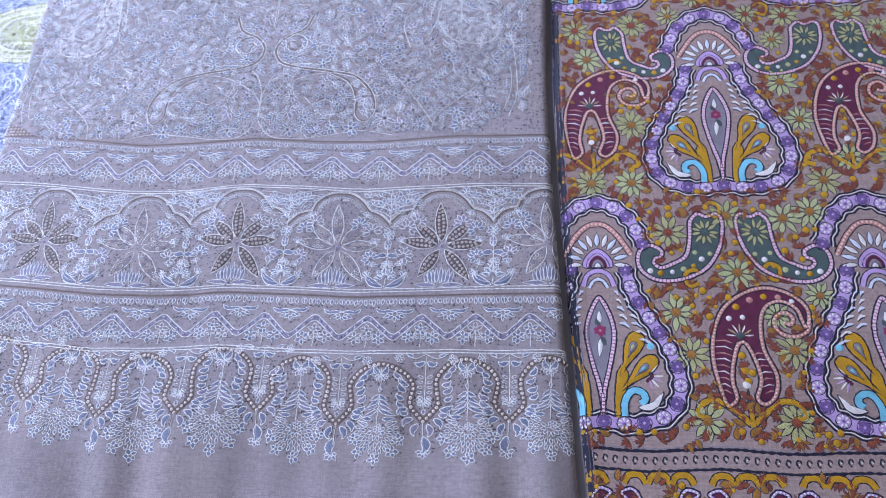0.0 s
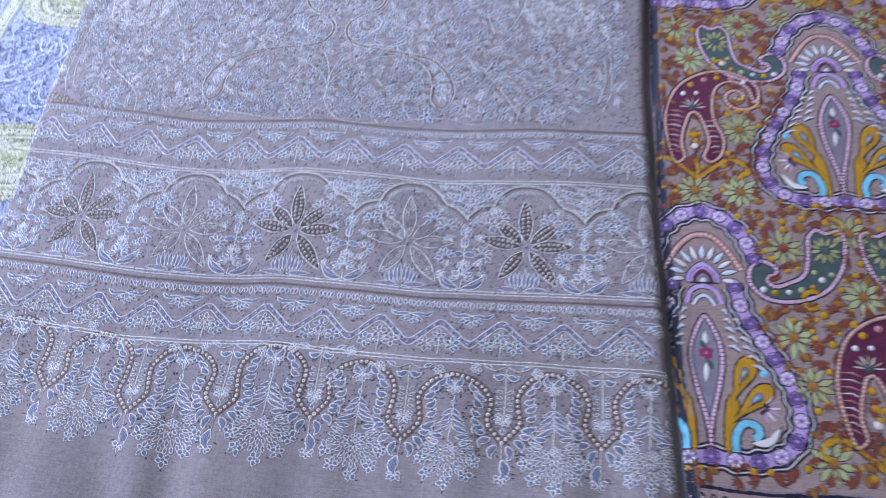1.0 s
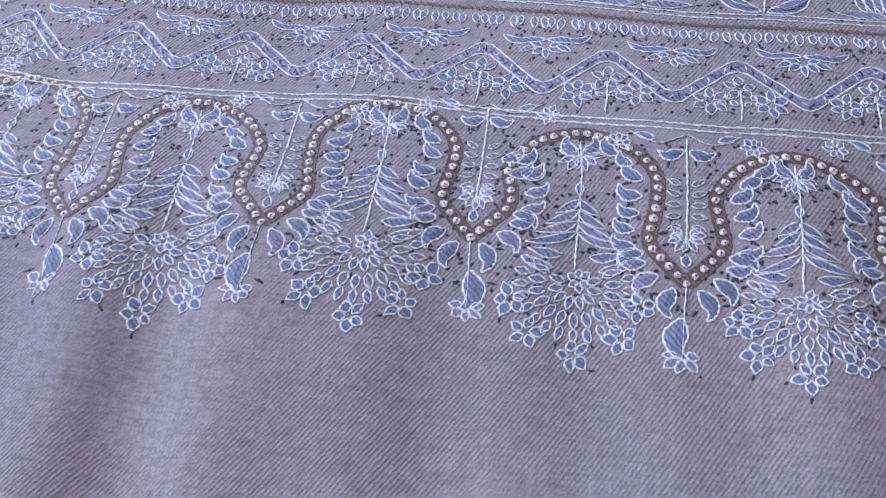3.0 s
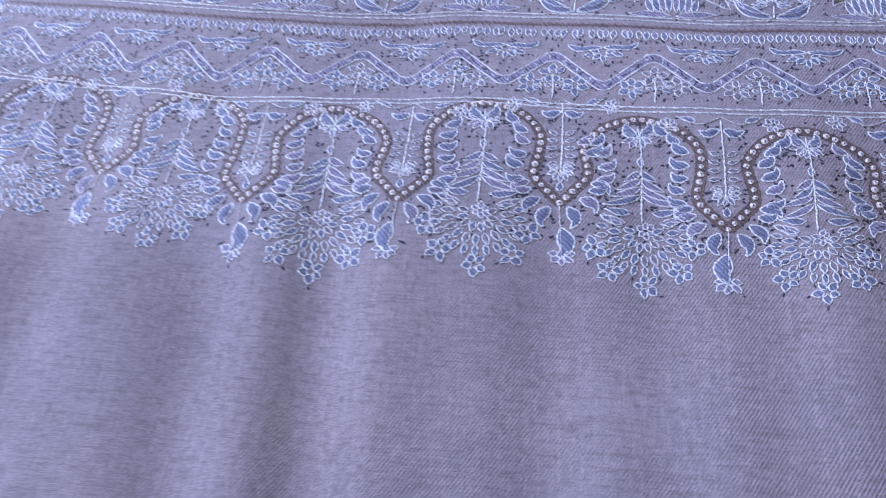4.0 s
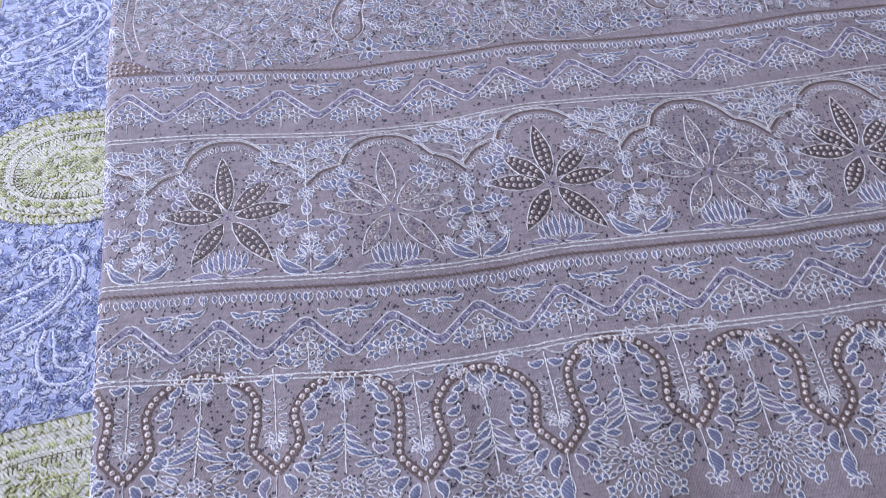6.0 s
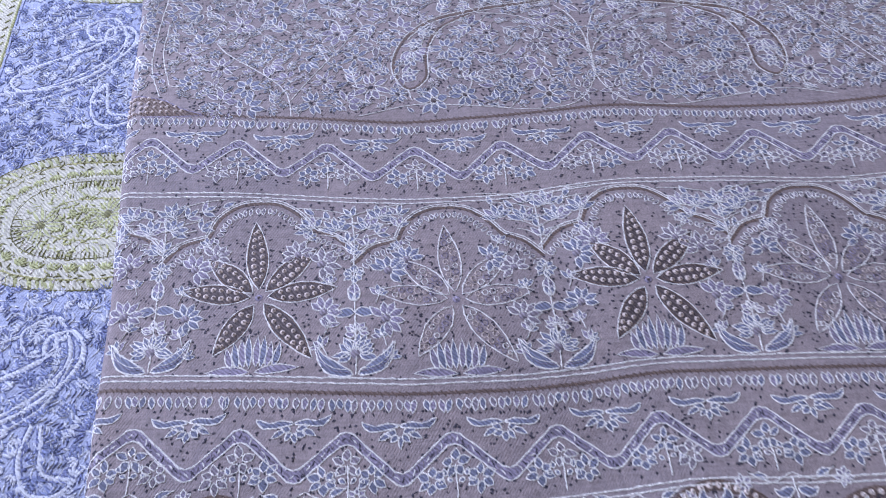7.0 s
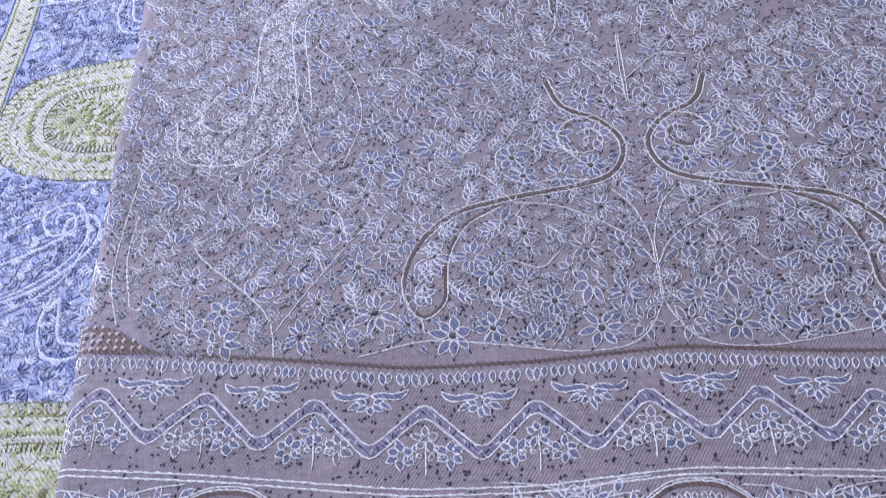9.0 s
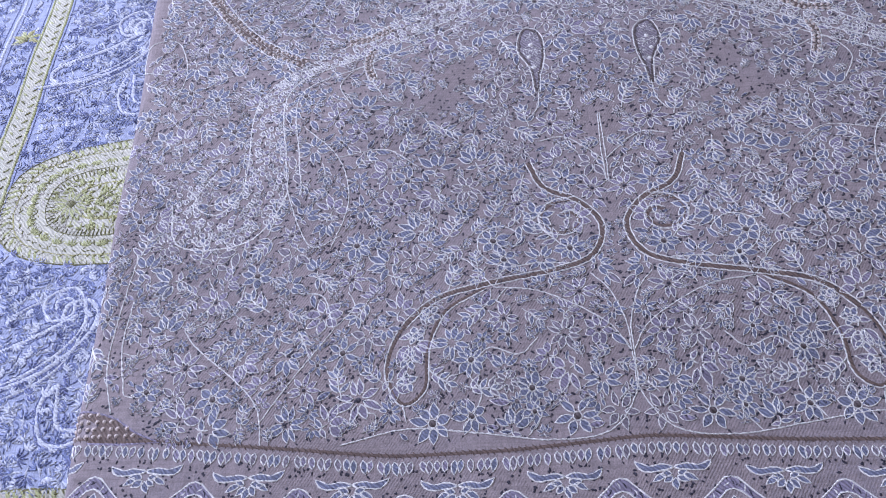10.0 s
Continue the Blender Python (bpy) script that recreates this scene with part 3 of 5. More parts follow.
    for side in (1, -1):
        leaf(tuft, side * .001, -.001, side * -80, .019, .0042, WHITE, LILAC, side * .12)
    tuft.put("grass_tuft", shawl, MID, xc, .2785 + up(xc))
    for dx, dy in ((-.029, .018), (.030, .016), (-.031, -.008), (.031, -.010), (-.020, .024), (.019, .022)):
        flower_on("side_bloom", shawl, MID, xc + dx, .314 + up(xc) + dy, random.uniform(.0078, .0095), WHITE, random.choice((LILAC, MAUVE, SKY)), MAUVE, 7, random.uniform(-60, 60), 250, .38)


def fringe_row(shawl, y, name):
    """A twisted umber cord with a row of little hanging leaves."""
    cord = Pen()
    row = smooth_row(y)
    cord.band(beside(row, .0007), beside(row, -.0007), UMBER, .0002)
    for x, yy in even(row, .0030)[0]:
        cord.line([(x - .0012, yy + .0013), (x, yy + .0002), (x + .0010, yy - .0014)], .0007, UMBER, h=.0006)
    cord.put(name, shawl, MID, label="twisted umber cord stitched across the shawl")
    leaves = Pen()
    for x, yy in even(row, .0036)[0]:
        leaf(leaves, x + random.uniform(-.0006, .0006), yy - .0026, 180 + random.uniform(-16, 16), random.uniform(.0048, .0066), .0027, WHITE, random.choice((SKY, MAUVE, LILAC)), 0, .0006, n=4)
    leaves.put("leaf_fringe", shawl, MID, label="row of little pale hanging leaves", kind="stuff")


def zigzag_row(shawl, y_hi, y_lo, xs):
    """A zigzag ribbon with sprigs above and flower clusters below."""
    pitch = xs[1] - xs[0]
    pts = []
    for x in xs:
        pts += [(x, y_hi + up(x)), (x + pitch * .5, y_lo + .003 + up(x + pitch * .5))]
    top = []
    for a, b in zip(pts, pts[1:]):
        for t in np.linspace(0, 1, 8, endpoint=False):
            top.append((a[0] + (b[0] - a[0]) * t, a[1] + (b[1] - a[1]) * t))
    top = np.array(top)
    top[1:-1] = (top[:-2] + top[1:-1] + top[2:]) / 3
    low = top + (0, -.0052)
    rib = Pen()
    rib.band(top, low, LILAC, .0002)
    rib.line(top, .00075, WHITE, lump=.2)
    rib.line(low, .00075, WHITE, lump=.2)
    for i, (x, y) in enumerate(even((top + low) / 2, .0026)[0]):
        q = turned([(0, -.0013), (.0002, 0), (0, .0013)], random.uniform(-60, 60), x, y)
        rib.line(q, .0007, (WHITE, INK, MAUVE)[i % 3], h=.0005)
    rib.put("zigzag_ribbon", shawl, MID, label="pale lilac zigzag ribbon of couched silk")
    for x in xs:
        yl = y_lo + up(x) - .0005
        c = Pen()
        stem(c, [(0, -.0062), (.0003, 0), (0, .0085)])
        for dx, dy, r, n in ((0, .0088, .0060, 6), (-.0098, .0022, .0062, 7), (.0098, .0022, .0062, 7), (-.0042, .0028, .0036, 4), (.0042, .0028, .0036, 4)):
            if dx == 0:
                posy = c.put("posy", shawl, MID, x, yl)
            bloom(n - 1, r * 1.06, WHITE, random.choice((SKY, MAUVE, SKY)), None, .52, w=.0006).put("small_flower", posy, MID, x + dx, yl + dy)
        s = Pen()
        xm = x + pitch * .5
        for side in (1, -1):
            o = spline([(0, 0), (side * .005, .0014), (side * .010, .0006), (side * .0155, .0026), (side * .0125, -.0014), (side * .005, -.0012)], 3, True)
            s.fill(o, SKY)
            s.line(o, .0007, WHITE, closed=True)
            leaf(s, side * .0035, -.0030, side * -105, .0062, .0024, WHITE, SKY, side * .2, .0006)
        s.pen(bloom(5, .0064, WHITE, SKY, None, .42, 200, 180), 0, -.003)
        s.put("winged_sprig", shawl, MID, xm, y_hi + .0015 + up(xm))


def arcade(shawl):
    """The bottom edging: eyelet-beaded arches, each with a hanging bouquet."""
    valleys = [(-.545, .184), (-.487, .181), (-.418, .177), (-.3505, .1635), (-.2855, .1665), (-.2205, .171), (-.1555, .161), (-.088, .164), (-.0225, .166), (.042, .168)]
    crest = [.232, .230, .221, .2145, .2215, .2140, .2085, .214, .216]
    bead = Pen()
    for r, h, m in ((.00140, .0003, CREAM), (.0010, .00045, IVORY), (.00050, .0006, UMBER)):
        bead.knot(0, 0, r, m, h, 7)
    flat = lambda u, v, lift: np.column_stack((u, v, lift))
    proto = None
    for (xa, ya), (xb, yb), yc, drop in zip(valleys, valleys[1:], crest, (.085, .085, .083, .0875, .0885, .084, .0795, .083, .081)):
        xm, span = (xa + xb) / 2 - .001, (xb - xa)
        ctrl = [(xa, ya), (xa + .0055, ya + .006), (xa + .0110, ya + .0135), (xa + .0092, ya + .025), (xa + .0090, yc - .0165), (xa + .0140, yc - .0085), (xm - .0115, yc - .0032), (xm, yc),
                (xm + .0115, yc - .0032), (xb - .0140, yc - .0085), (xb - .0090, yc - .0165), (xb - .0092, yb + .025), (xb - .0110, yb + .0135), (xb - .0055, yb + .006), (xb, yb)]
        line = spline(ctrl, 6)
        bed, here = Pen(), line - (xm, yc)
        bed.band(beside(here, .0021), beside(here, -.0021), UMBER, .0002)
        for off in (.0021, -.0021):
            bed.line(even(beside(here, off), .0013)[0], .0006, UMBER, h=.0003)
        arch = bed.put("beaded_arch", shawl, MID, xm, yc, label="umber arch set with cream eyelet stitches")
        for i, (x, y) in enumerate(even(line, .0037)[0][1:]):
            if not mid_left(y) - .004 < x < mid_right(y) + .002:
                continue
            spot = MID(np.array([x]), np.array([y]), np.array([.0002]))[0]
            if proto is None:
                proto = bead.put("eyelet", arch, flat)
                ob = proto
            else:
                ob = new("eyelet", proto.data)
                ob.parent = arch
            ob.location = Vector(spot) - arch.location
            ob.rotation_euler = (0, 0, random.uniform(0, 6))
            k = random.uniform(.85, 1.12)
            ob.scale = (k, k * random.uniform(.85, 1.1), 1)
        # curled leaves along the inner side of the arch
        pts, way = even(beside(line, -.0045), .0062)
        n = len(pts)
        for i in range(2, n - 2):
            curls = Pen()
            if abs(i - (n - 1) / 2) < 2.2:
                continue
            left = i < n / 2
            comma(curls, pts[i][0] - xm, pts[i][1] - yc, (-62 if left else 62) + (18 if left else -18) * (yc - pts[i][1] - .02) / -.02 + random.uniform(-12, 12), random.uniform(.0066, .0082), WHITE, random.choice((SKY, SKY, SKY, LILAC)), not left)
            curls.put("curled_leaf", arch, MID, xm, yc)
        # hanging bouquet
        b = Pen()
        for side in (1, -1):
            comma(b, side * .0005, -.0095, side * -38, .0085, WHITE, SKY, side < 0)
        b.pen(bloom(9, .0075, WHITE, LILAC, None, .36, 230, 180), 0, -.0085)
        stem(b, [(0, -.004), (.0008, -.020), (-.0004, -.052)], .0007)
        leaf(b, .0003, -.020, 180, .005, .0026, WHITE, SKY)
        for i, y in enumerate((-.0265, -.0305, -.0345, -.0385)):
            for side in (1, -1):
                leaf(b, 0, y, side * (-142 + 4 * i + random.uniform(-6, 6)), .0085 + .0024 * i, .0031, WHITE, random.choice((SKY, LILAC)), side * -.30)
        for r, n2, ln, wd in ((.0035, 8, .0048, .0024), (.0088, 13, .0056, .0026), (.0140, 17, .0050, .0024)):
            for i in range(n2):
                a = 180 + (i - (n2 - 1) / 2) * 250 / n2
                leaf(b, r * -math.sin(radians(a)), -.0575 + r * math.cos(radians(a)), a, ln, wd, WHITE, random.choice((SKY, MAUVE)), 0, .0006, n=4)
        for a in (104, 136, 180, 224, 256):
            b.pen(bloom(5, .0056, WHITE, SKY, None, .6), .0210 * -math.sin(radians(a)) * .95, -.0585 + .0215 * math.cos(radians(a)), random.uniform(0, 90))
        b.pen(bloom(6, .0042, WHITE, LILAC, None, .6), .001, -.0555)
        for side in (1, -1):
            leaf(b, side * .004, -.047, side * -100, .0105, .0034, WHITE, SKY, side * -.3)
            leaf(b, side * .007, -.052, side * -85, .0100, .0034, WHITE, LILAC, side * -.2)
        b.put("hanging_bouquet", shawl, MID, xm, yc, random.uniform(-3, 3), drop / .0856)
    for i, (x, y) in enumerate(valleys):
        p = Pen()
        stem(p, [(0, .052), (.0003, .030), (0, .012)], .0007)
        for side in (1, -1):
            comma(p, side * .001, .047, side * -105, .0075, WHITE, SKY, side < 0)
            stem(p, [(0, .0535), (side * .009, .0500), (side * .018, .0545)], .0006)
            leaf(p, side * .010, .0515, side * -70, .0065, .0028, WHITE, SKY)
            p.pen(bloom(7, .0042, WHITE, LILAC, None, .5), side * .021, .0500)
            for k in range(6):
                leaf(p, side * .0015, .034 - .0036 * k, side * -(62 + 12 * k), .0048, .0020, WHITE, MAUVE, 0, .0005, n=4)
        p.pen(bloom(9, .0058, WHITE, LILAC, None, .4, 250, 180), 0, .0160)
        leaf(p, 0, .0055, 0, .0045, .0028, WHITE, SKY)
        p.put("pendant_flower", shawl, MID, x, y)
        s = 1 if i % 2 else -1
        q = Pen()
        stem(q, [(0, -.001), (s * .0006, -.010), (s * .0015, -.024)], .0005)
        spray = q.put("pendant_spray", shawl, MID, x, y)
        for side in (1, -1):
            for dx, dy, a, ln in ((.0035, -.0020, 24, .0092), (.0080, .0020, 52, .0088), (.0125, .0095, 68, .0082)):
                q = Pen()
                comma(q, side * dx, dy, 180 + side * a + random.uniform(-8, 8), ln, WHITE, random.choice((SKY, SKY, LILAC)), side > 0)
                q.put("curled_leaf", spray, MID, x, y)
        q = Pen()
        comma(q, s * .001, -.0115, 180 + s * 8, .0125, WHITE, SKY, s > 0)
        q.pen(bloom(5, .0058, WHITE, LILAC, None, .5, 200, 180), s * .0015, -.0235)
        q.put("hanging_bud", spray, MID, x, y)


def field(shawl):
    """The upper ground: mirrored scrolls and horns among scattered flowers."""
    spots = [(-.383, .448, 1.4), (-.402, .491, 1.2), (-.425, .483, 1.1), (-.443, .480, .9), (-.466, .468, 1.2), (-.483, .456, .9), (-.485, .479, .9), (-.439, .515, 1.1), (-.420, .509, 1), (-.461, .522, 1), (-.359, .519, 1.1),
             (-.390, .509, 1), (-.335, .464, 1), (-.351, .437, 1.2), (-.319, .486, 1), (-.291, .476, 1.1), (-.282, .497, 1.1), (-.307, .450, 1), (-.291, .436, 1.2), (-.271, .438, 1.1), (-.322, .527, 1.1), (-.457, .503, 1)]
    taken = []
    for flip in (1, -1):
        def m(pts):
            p = np.array(pts, float)
            p[:, 0] = AXIS + flip * (p[:, 0] - AXIS)
            return p
        # S-scroll with a paisley foot
        scroll = Pen()
        run = spline(m([(-.301, .575), (-.294, .559), (-.277, .549), (-.2675, .534), (-.274, .517), (-.294, .509), (-.328, .5025), (-.350, .496), (-.366, .480), (-.372, .461), (-.365, .4455), (-.355, .452), (-.3535, .471), (-.345, .490), (-.326, .5015)]), 8)
        cut = len(run) * 8 // 14
        scroll.band(beside(run[:cut], .0012), beside(run[:cut], -.0012), UMBER, .0003)
        scroll.band(beside(run[cut - 1:], .0007), beside(run[cut - 1:], -.0007), UMBER, .0003)
        scroll.line(even(beside(run[:cut], .0015), .0016)[0], .0007, WHITE)
        scroll.line(even(beside(run[:cut], -.0015), .0016)[0], .0007, WHITE)
        scroll.line(even(beside(run[cut:], flip * -.0012), .0016)[0], .0007, WHITE)
        curl = spline(m([(-.279, .5505), (-.290, .5490), (-.2965, .5415), (-.2935, .533), (-.284, .5315), (-.278, .537), (-.2815, .5425), (-.287, .5410)]), 8)
        thin = spline(m([(-.285, .513), (-.300, .5135), (-.317, .512), (-.328, .521), (-.327, .532), (-.316, .536), (-.307, .529), (-.312, .523)]), 8)
        scroll.line(even(thin, .0016)[0], .0007, WHITE)
        scroll.band(beside(curl, .0008), beside(curl, -.0008), UMBER, .0003)
        scroll.line(even(beside(curl, flip * -.0016), .0016)[0], .0008, WHITE)
        scroll.put("scroll_motif", shawl, MID, label="umber scroll edged with pale silk")
        taken += even(run, .004)[0].tolist()
        foot = Pen()
        for x, y, a in ((-.363, .455, 10), (-.362, .466, -20), (-.359, .478, 15), (-.352, .488, -35)):
            q = m([(x, y)])[0]
            foot.pen(bloom(5, .0052, WHITE, SKY, None, .55), q[0], q[1], a)
        foot.put("scroll_filling", shawl, MID)
        # horn of dense pale stitching
        horn = Pen()
        a = spline(m([(-.300, .730), (-.345, .702), (-.405, .664), (-.446, .630), (-.449, .583), (-.4515, .564), (-.464, .553), (-.476, .562), (-.4655, .580)]), 8)
        b = spline(m([(-.290, .712), (-.331, .689), (-.385, .661), (-.430, .634), (-.4285, .583), (-.4275, .560), (-.445, .536), (-.480, .535), (-.488, .560)]), 8)
        for t in np.linspace(.12, .88, 6):
            for x, y in even(a + (b - a) * t, .0040)[0]:
                leaf(horn, x + random.gauss(0, .0006), y + random.gauss(0, .0006), random.uniform(0, 360), .0040, .0025, WHITE, random.choice((LILAC, LILAC, MAUVE)), 0, .0006, n=4)
        horn.line(even(a, .0016)[0], .0008, WHITE)
        horn.line(even(b, .0016)[0], .0009, WHITE)
        edge = beside(b, flip * .007)
        horn.line(even(edge[:len(edge) * 5 // 8], .0016)[0], .0008, WHITE)
        horn.put("horn_motif", shawl, MID, label="curved horn densely filled with pale lilac stitches")
        taken += even((a + b) / 2, .004)[0].tolist() + even(a * .75 + b * .25, .004)[0].tolist() + even(a * .25 + b * .75, .004)[0].tolist()
        # beaded umber bars, pods and curls
        bars = Pen()
        for pts, wide in (([(-.490, .722), (-.464, .685), (-.443, .666), (-.424, .655)], .0042), ([(-.375, .680), (-.386, .673), (-.398, .671)], .0030), ([(-.384, .640), (-.387, .652), (-.385, .662)], .0026)):
            ln = spline(m(pts), 8)
            bars.band(beside(ln, wide), beside(ln, -wide), UMBER, .0004)
            for off in (wide, -wide, 0):
                bars.line(even(beside(ln, off), .0016)[0], .0007, WHITE if off else SMOKE)
            for off in (wide * .5, -wide * .5):
                for x, y in even(beside(ln, off), .0034)[0]:
                    bars.knot(x, y, .0012, CREAM, .001, 6)
        bars.put("beaded_bar", shawl, MID, label="umber bar dotted with cream knots")
        pod = Pen()
        ln = spline(m([(-.2925, .622), (-.2945, .640), (-.3005, .654), (-.297, .669), (-.289, .664), (-.288, .648), (-.291, .634)]), 6, True)
        pod.fill(ln, MAUVE)
        pod.line(ln, .0012, SMOKE, closed=True)
        pod.line(beside(ln, flip * .0013), .0007, WHITE, closed=True)
        stem(pod, m([(-.292, .624), (-.293, .612), (-.298, .604)]))
        for x, y in m([(-.2935, .640), (-.2955, .648), (-.294, .657)]):
            pod.knot(x, y, .0016, WHITE, .0007)
        pod.put("seed_pod", shawl, MID, label="dark outlined seed pod")
        taken += even(ln, .004)[0].tolist()
        low_vines = ([(-.392, .428), (-.363, .434), (-.331, .4305), (-.300, .4265), (-.275, .430), (-.262, .448), (-.262, .466)], [(-.262, .466), (-.272, .481), (-.299, .497), (-.322, .501)],
                    [(-.262, .466), (-.2625, .480), (-.268, .497), (-.276, .507)], [(-.427, .429), (-.430, .445), (-.440, .458), (-.462, .477), (-.470, .487)], [(-.428, .440), (-.414, .462), (-.398, .484)],
                    [(-.497, .446), (-.504, .470), (-.5035, .500), (-.500, .530)], [(-.493, .455), (-.499, .480), (-.498, .505)])
        high_vines = ([(-.420, .606), (-.400, .583), (-.394, .556), (-.402, .528)],
                    [(-.428, .570), (-.420, .545), (-.411, .530), (-.397, .536)], [(-.334, .462), (-.325, .470), (-.312, .466), (-.303, .474)], [(-.400, .584), (-.375, .587), (-.358, .575)],
                    [(-.395, .620), (-.402, .636), (-.390, .650), (-.370, .642)], [(-.262, .560), (-.2625, .580), (-.262, .605)], [(-.262, .575), (-.280, .590), (-.296, .588)], [(-.365, .445), (-.363, .437)],
                    [(-.500, .629), (-.494, .655), (-.503, .680), (-.520, .678), (-.522, .660), (-.508, .655)])
        vines = Pen()
        for pts in low_vines + high_vines:
            vines.line(even(spline(m(pts), 8), .0016)[0], .00065, WHITE)
            taken += even(spline(m(pts), 8), .005)[0].tolist()
        # flower stems that join the nearest vine
        vine_points = np.vstack([spline(m(pts), 8) for pts in low_vines])
        for fx, fy, k in spots:
            q = m([(fx, fy)])[0]
            far = np.hypot(*(vine_points - q).T)
            i = int(np.argmin(far))
            if .010 < far[i] < .045:
                way = vine_points[i] - q
                bow = (q + vine_points[i]) / 2 + np.array((-way[1], way[0])) * flip * .22
                run_ = even(spline([q + way * .006 / far[i], bow, vine_points[i]], 8), .0016)[0]
                vines.line(run_, .0006, WHITE)
        vines.put("vine", shawl, MID)
        corner = Pen()
        if flip == 1:
            o = spline(m([(-.520, .434), (-.520, .446), (-.508, .4475), (-.495, .444), (-.484, .437), (-.472, .432)]), 6)
            o = np.vstack((o, m([(-.490, .4315), (-.505, .4325)])))
            corner.fill(o, UMBER)
            corner.line(o, .0009, LILAC, closed=True)
            for x in np.arange(-.517, -.482, .0036):
                for y in np.arange(.4355, .447, .0034):
                    if inside(o * (1, 1), [(x, y + .0008)])[0]:
                        corner.knot(x + random.gauss(0, .0003), y, .0012, CREAM, .0009, 6)
            corner.put("corner_fan", shawl, MID, label="umber corner fan dotted with cream knots")
    kinds = spray_kinds()
    rng = random.Random(5)
    sites = [(x, y, "flower_motif", .0080 * k) for x, y, k in spots]
    held = np.array(taken)
    clear = [(-.512, .440, .010), (-.498, .439, .010), (-.484, .436, .007), (-.335, .640, .008), (-.345, .620, .008), (-.262, .600, .007)]
    grid = {}

    def take(x, y, r):
        grid.setdefault((int(x // .022), int(y // .022)), []).append((x, y, r))
    for x, y, _, r in sites:
        take(x, y, r)
    # large flowers first, then smaller works between them, none over another
    for tries, lo, hi, names in ((1200, .0078, .0092, ("flower_motif", "bud_motif", "sprig_motif")), (9000, .0058, .0074, ("flower_motif", "bud_motif", "sprig_motif", "sprig_motif")),
                                 (22000, .0040, .0054, ("flower_motif", "leaf_motif", "sprig_motif", "bud_motif")), (20000, .0026, .0036, ("leaf_motif", "bud_motif"))):
        for _ in range(tries):
            x, y, r = rng.uniform(-.512, AXIS - .001), rng.uniform(.431, .775), rng.uniform(lo, hi)
            c, k = int(x // .022), int(y // .022)
            if any((x - a) ** 2 + (y - b) ** 2 < (.74 * (r + q)) ** 2 for i in (-1, 0, 1) for j in (-1, 0, 1) for a, b, q in grid.get((c + i, k + j), ())):
                continue
            if any((x - a) ** 2 + (y - b) ** 2 < (q + r) ** 2 for a, b, q in clear) or np.min((held[:, 0] - x) ** 2 + (held[:, 1] - y) ** 2) < (r * .6 + .0010) ** 2 or AXIS - x < r * .8 or y < .4275 + r:
                continue
            take(x, y, r)
            sites.append((x, y, rng.choice(names), r))
    sites = [(x, y, name, r / .0092) for x, y, name, r in sites]
    rest, count = Pen(), {}
    sites.sort(key=lambda s: (s[0] + .36) ** 2 + (s[1] - .50) ** 2)
    for x, y, name, size in sites:
        pen, turn = rng.choice(kinds[name]), rng.uniform(-180, 180)
        for flip in (1, -1):
            xx = AXIS + flip * (x - AXIS) + rng.gauss(0, .0008)
            yy = y + rng.gauss(0, .0008)
            count[name] = count.get(name, 0) + 1
            if xx > .012:
                continue
            if count[name] <= 290:
                pen.put(name, shawl, MID, xx, yy, flip * turn, size, flip < 0)
            else:
                rest.pen(pen, xx, yy, flip * turn, size, flip < 0)
    rest.put("field_ground", shawl, MID, label="further small pale flowers and leaves", kind="stuff")


def seed_stitches(shawl):
    """Tiny dark ground stitches between the motifs."""
    rng = random.Random(9)
    p = Pen()
    for x0, x1, y0, y1, n in ((-.512, .006, .43, .78, 10500), (-.505, .01, .375, .418, 1100), (-.505, .01, .225, .262, 1100), (-.50, .012, .275, .372, 2300), (-.50, .015, .152, .215, 1900)):
        for _ in range(n):
            x, y = rng.uniform(x0, x1), rng.uniform(y0, y1)
            if y0 == .152 and abs(((x + .349) / .0655) % 1 - .5) > .46:
                continue
            a, ln = rng.uniform(-.5, .5) + (1.3 if rng.random() < .5 else 0), rng.uniform(.0009, .0022) * (1 if y > .43 else .75)
            c, s = math.cos(a) * ln / 2, math.sin(a) * ln / 2
            yy = y + (up(x) if y < .43 else 0)
            p.line([(x - c, yy - s), (x, yy), (x + c, yy + s)], .00095, INK, h=.0003)
    p.put("seed_stitches", shawl, MID, label="tiny dark ground stitches", kind="stuff")


def middle_shawl():
    shawl = thing("embroidered_shawl", "grey-mauve twill shawl with pale blue and umber embroidery", "shawl", "shawls on the table")
    cloth_sheet("cloth", shawl, MID, -.545, .075, -.30, 1.10, .0026, TAUPE, "grey-mauve twill wool")
    for y in (.372, .2745, .2200):
        for off in (.0012, -.0012):
            line = Pen()
            line.line(smooth_row(y + off), .0008, WHITE)
            line.put("couched_cord", shawl, MID, label="couched cord of pale silk")
    fringe_row(shawl, .4235, "upper_cord")
    fringe_row(shawl, .2690, "lower_cord")
    zigzag_row(shawl, .4085, .385, [-.5425 + .0447 * k for k in range(13)])
    zigzag_row(shawl, .2535, .2305, [-.532 + .0438 * k for k in range(13)])
    for k in range(-1, 6):
        xc = -.441 + .0897 * k
        niche(shawl, xc, k)
        if k >= 0:
            star_flower(shawl, xc + .0015, .3145 + up(xc), k % 2 == 0)
    arcade(shawl)
    field(shawl)
    seed_stitches(shawl)
    return shawl


middle_shawl()


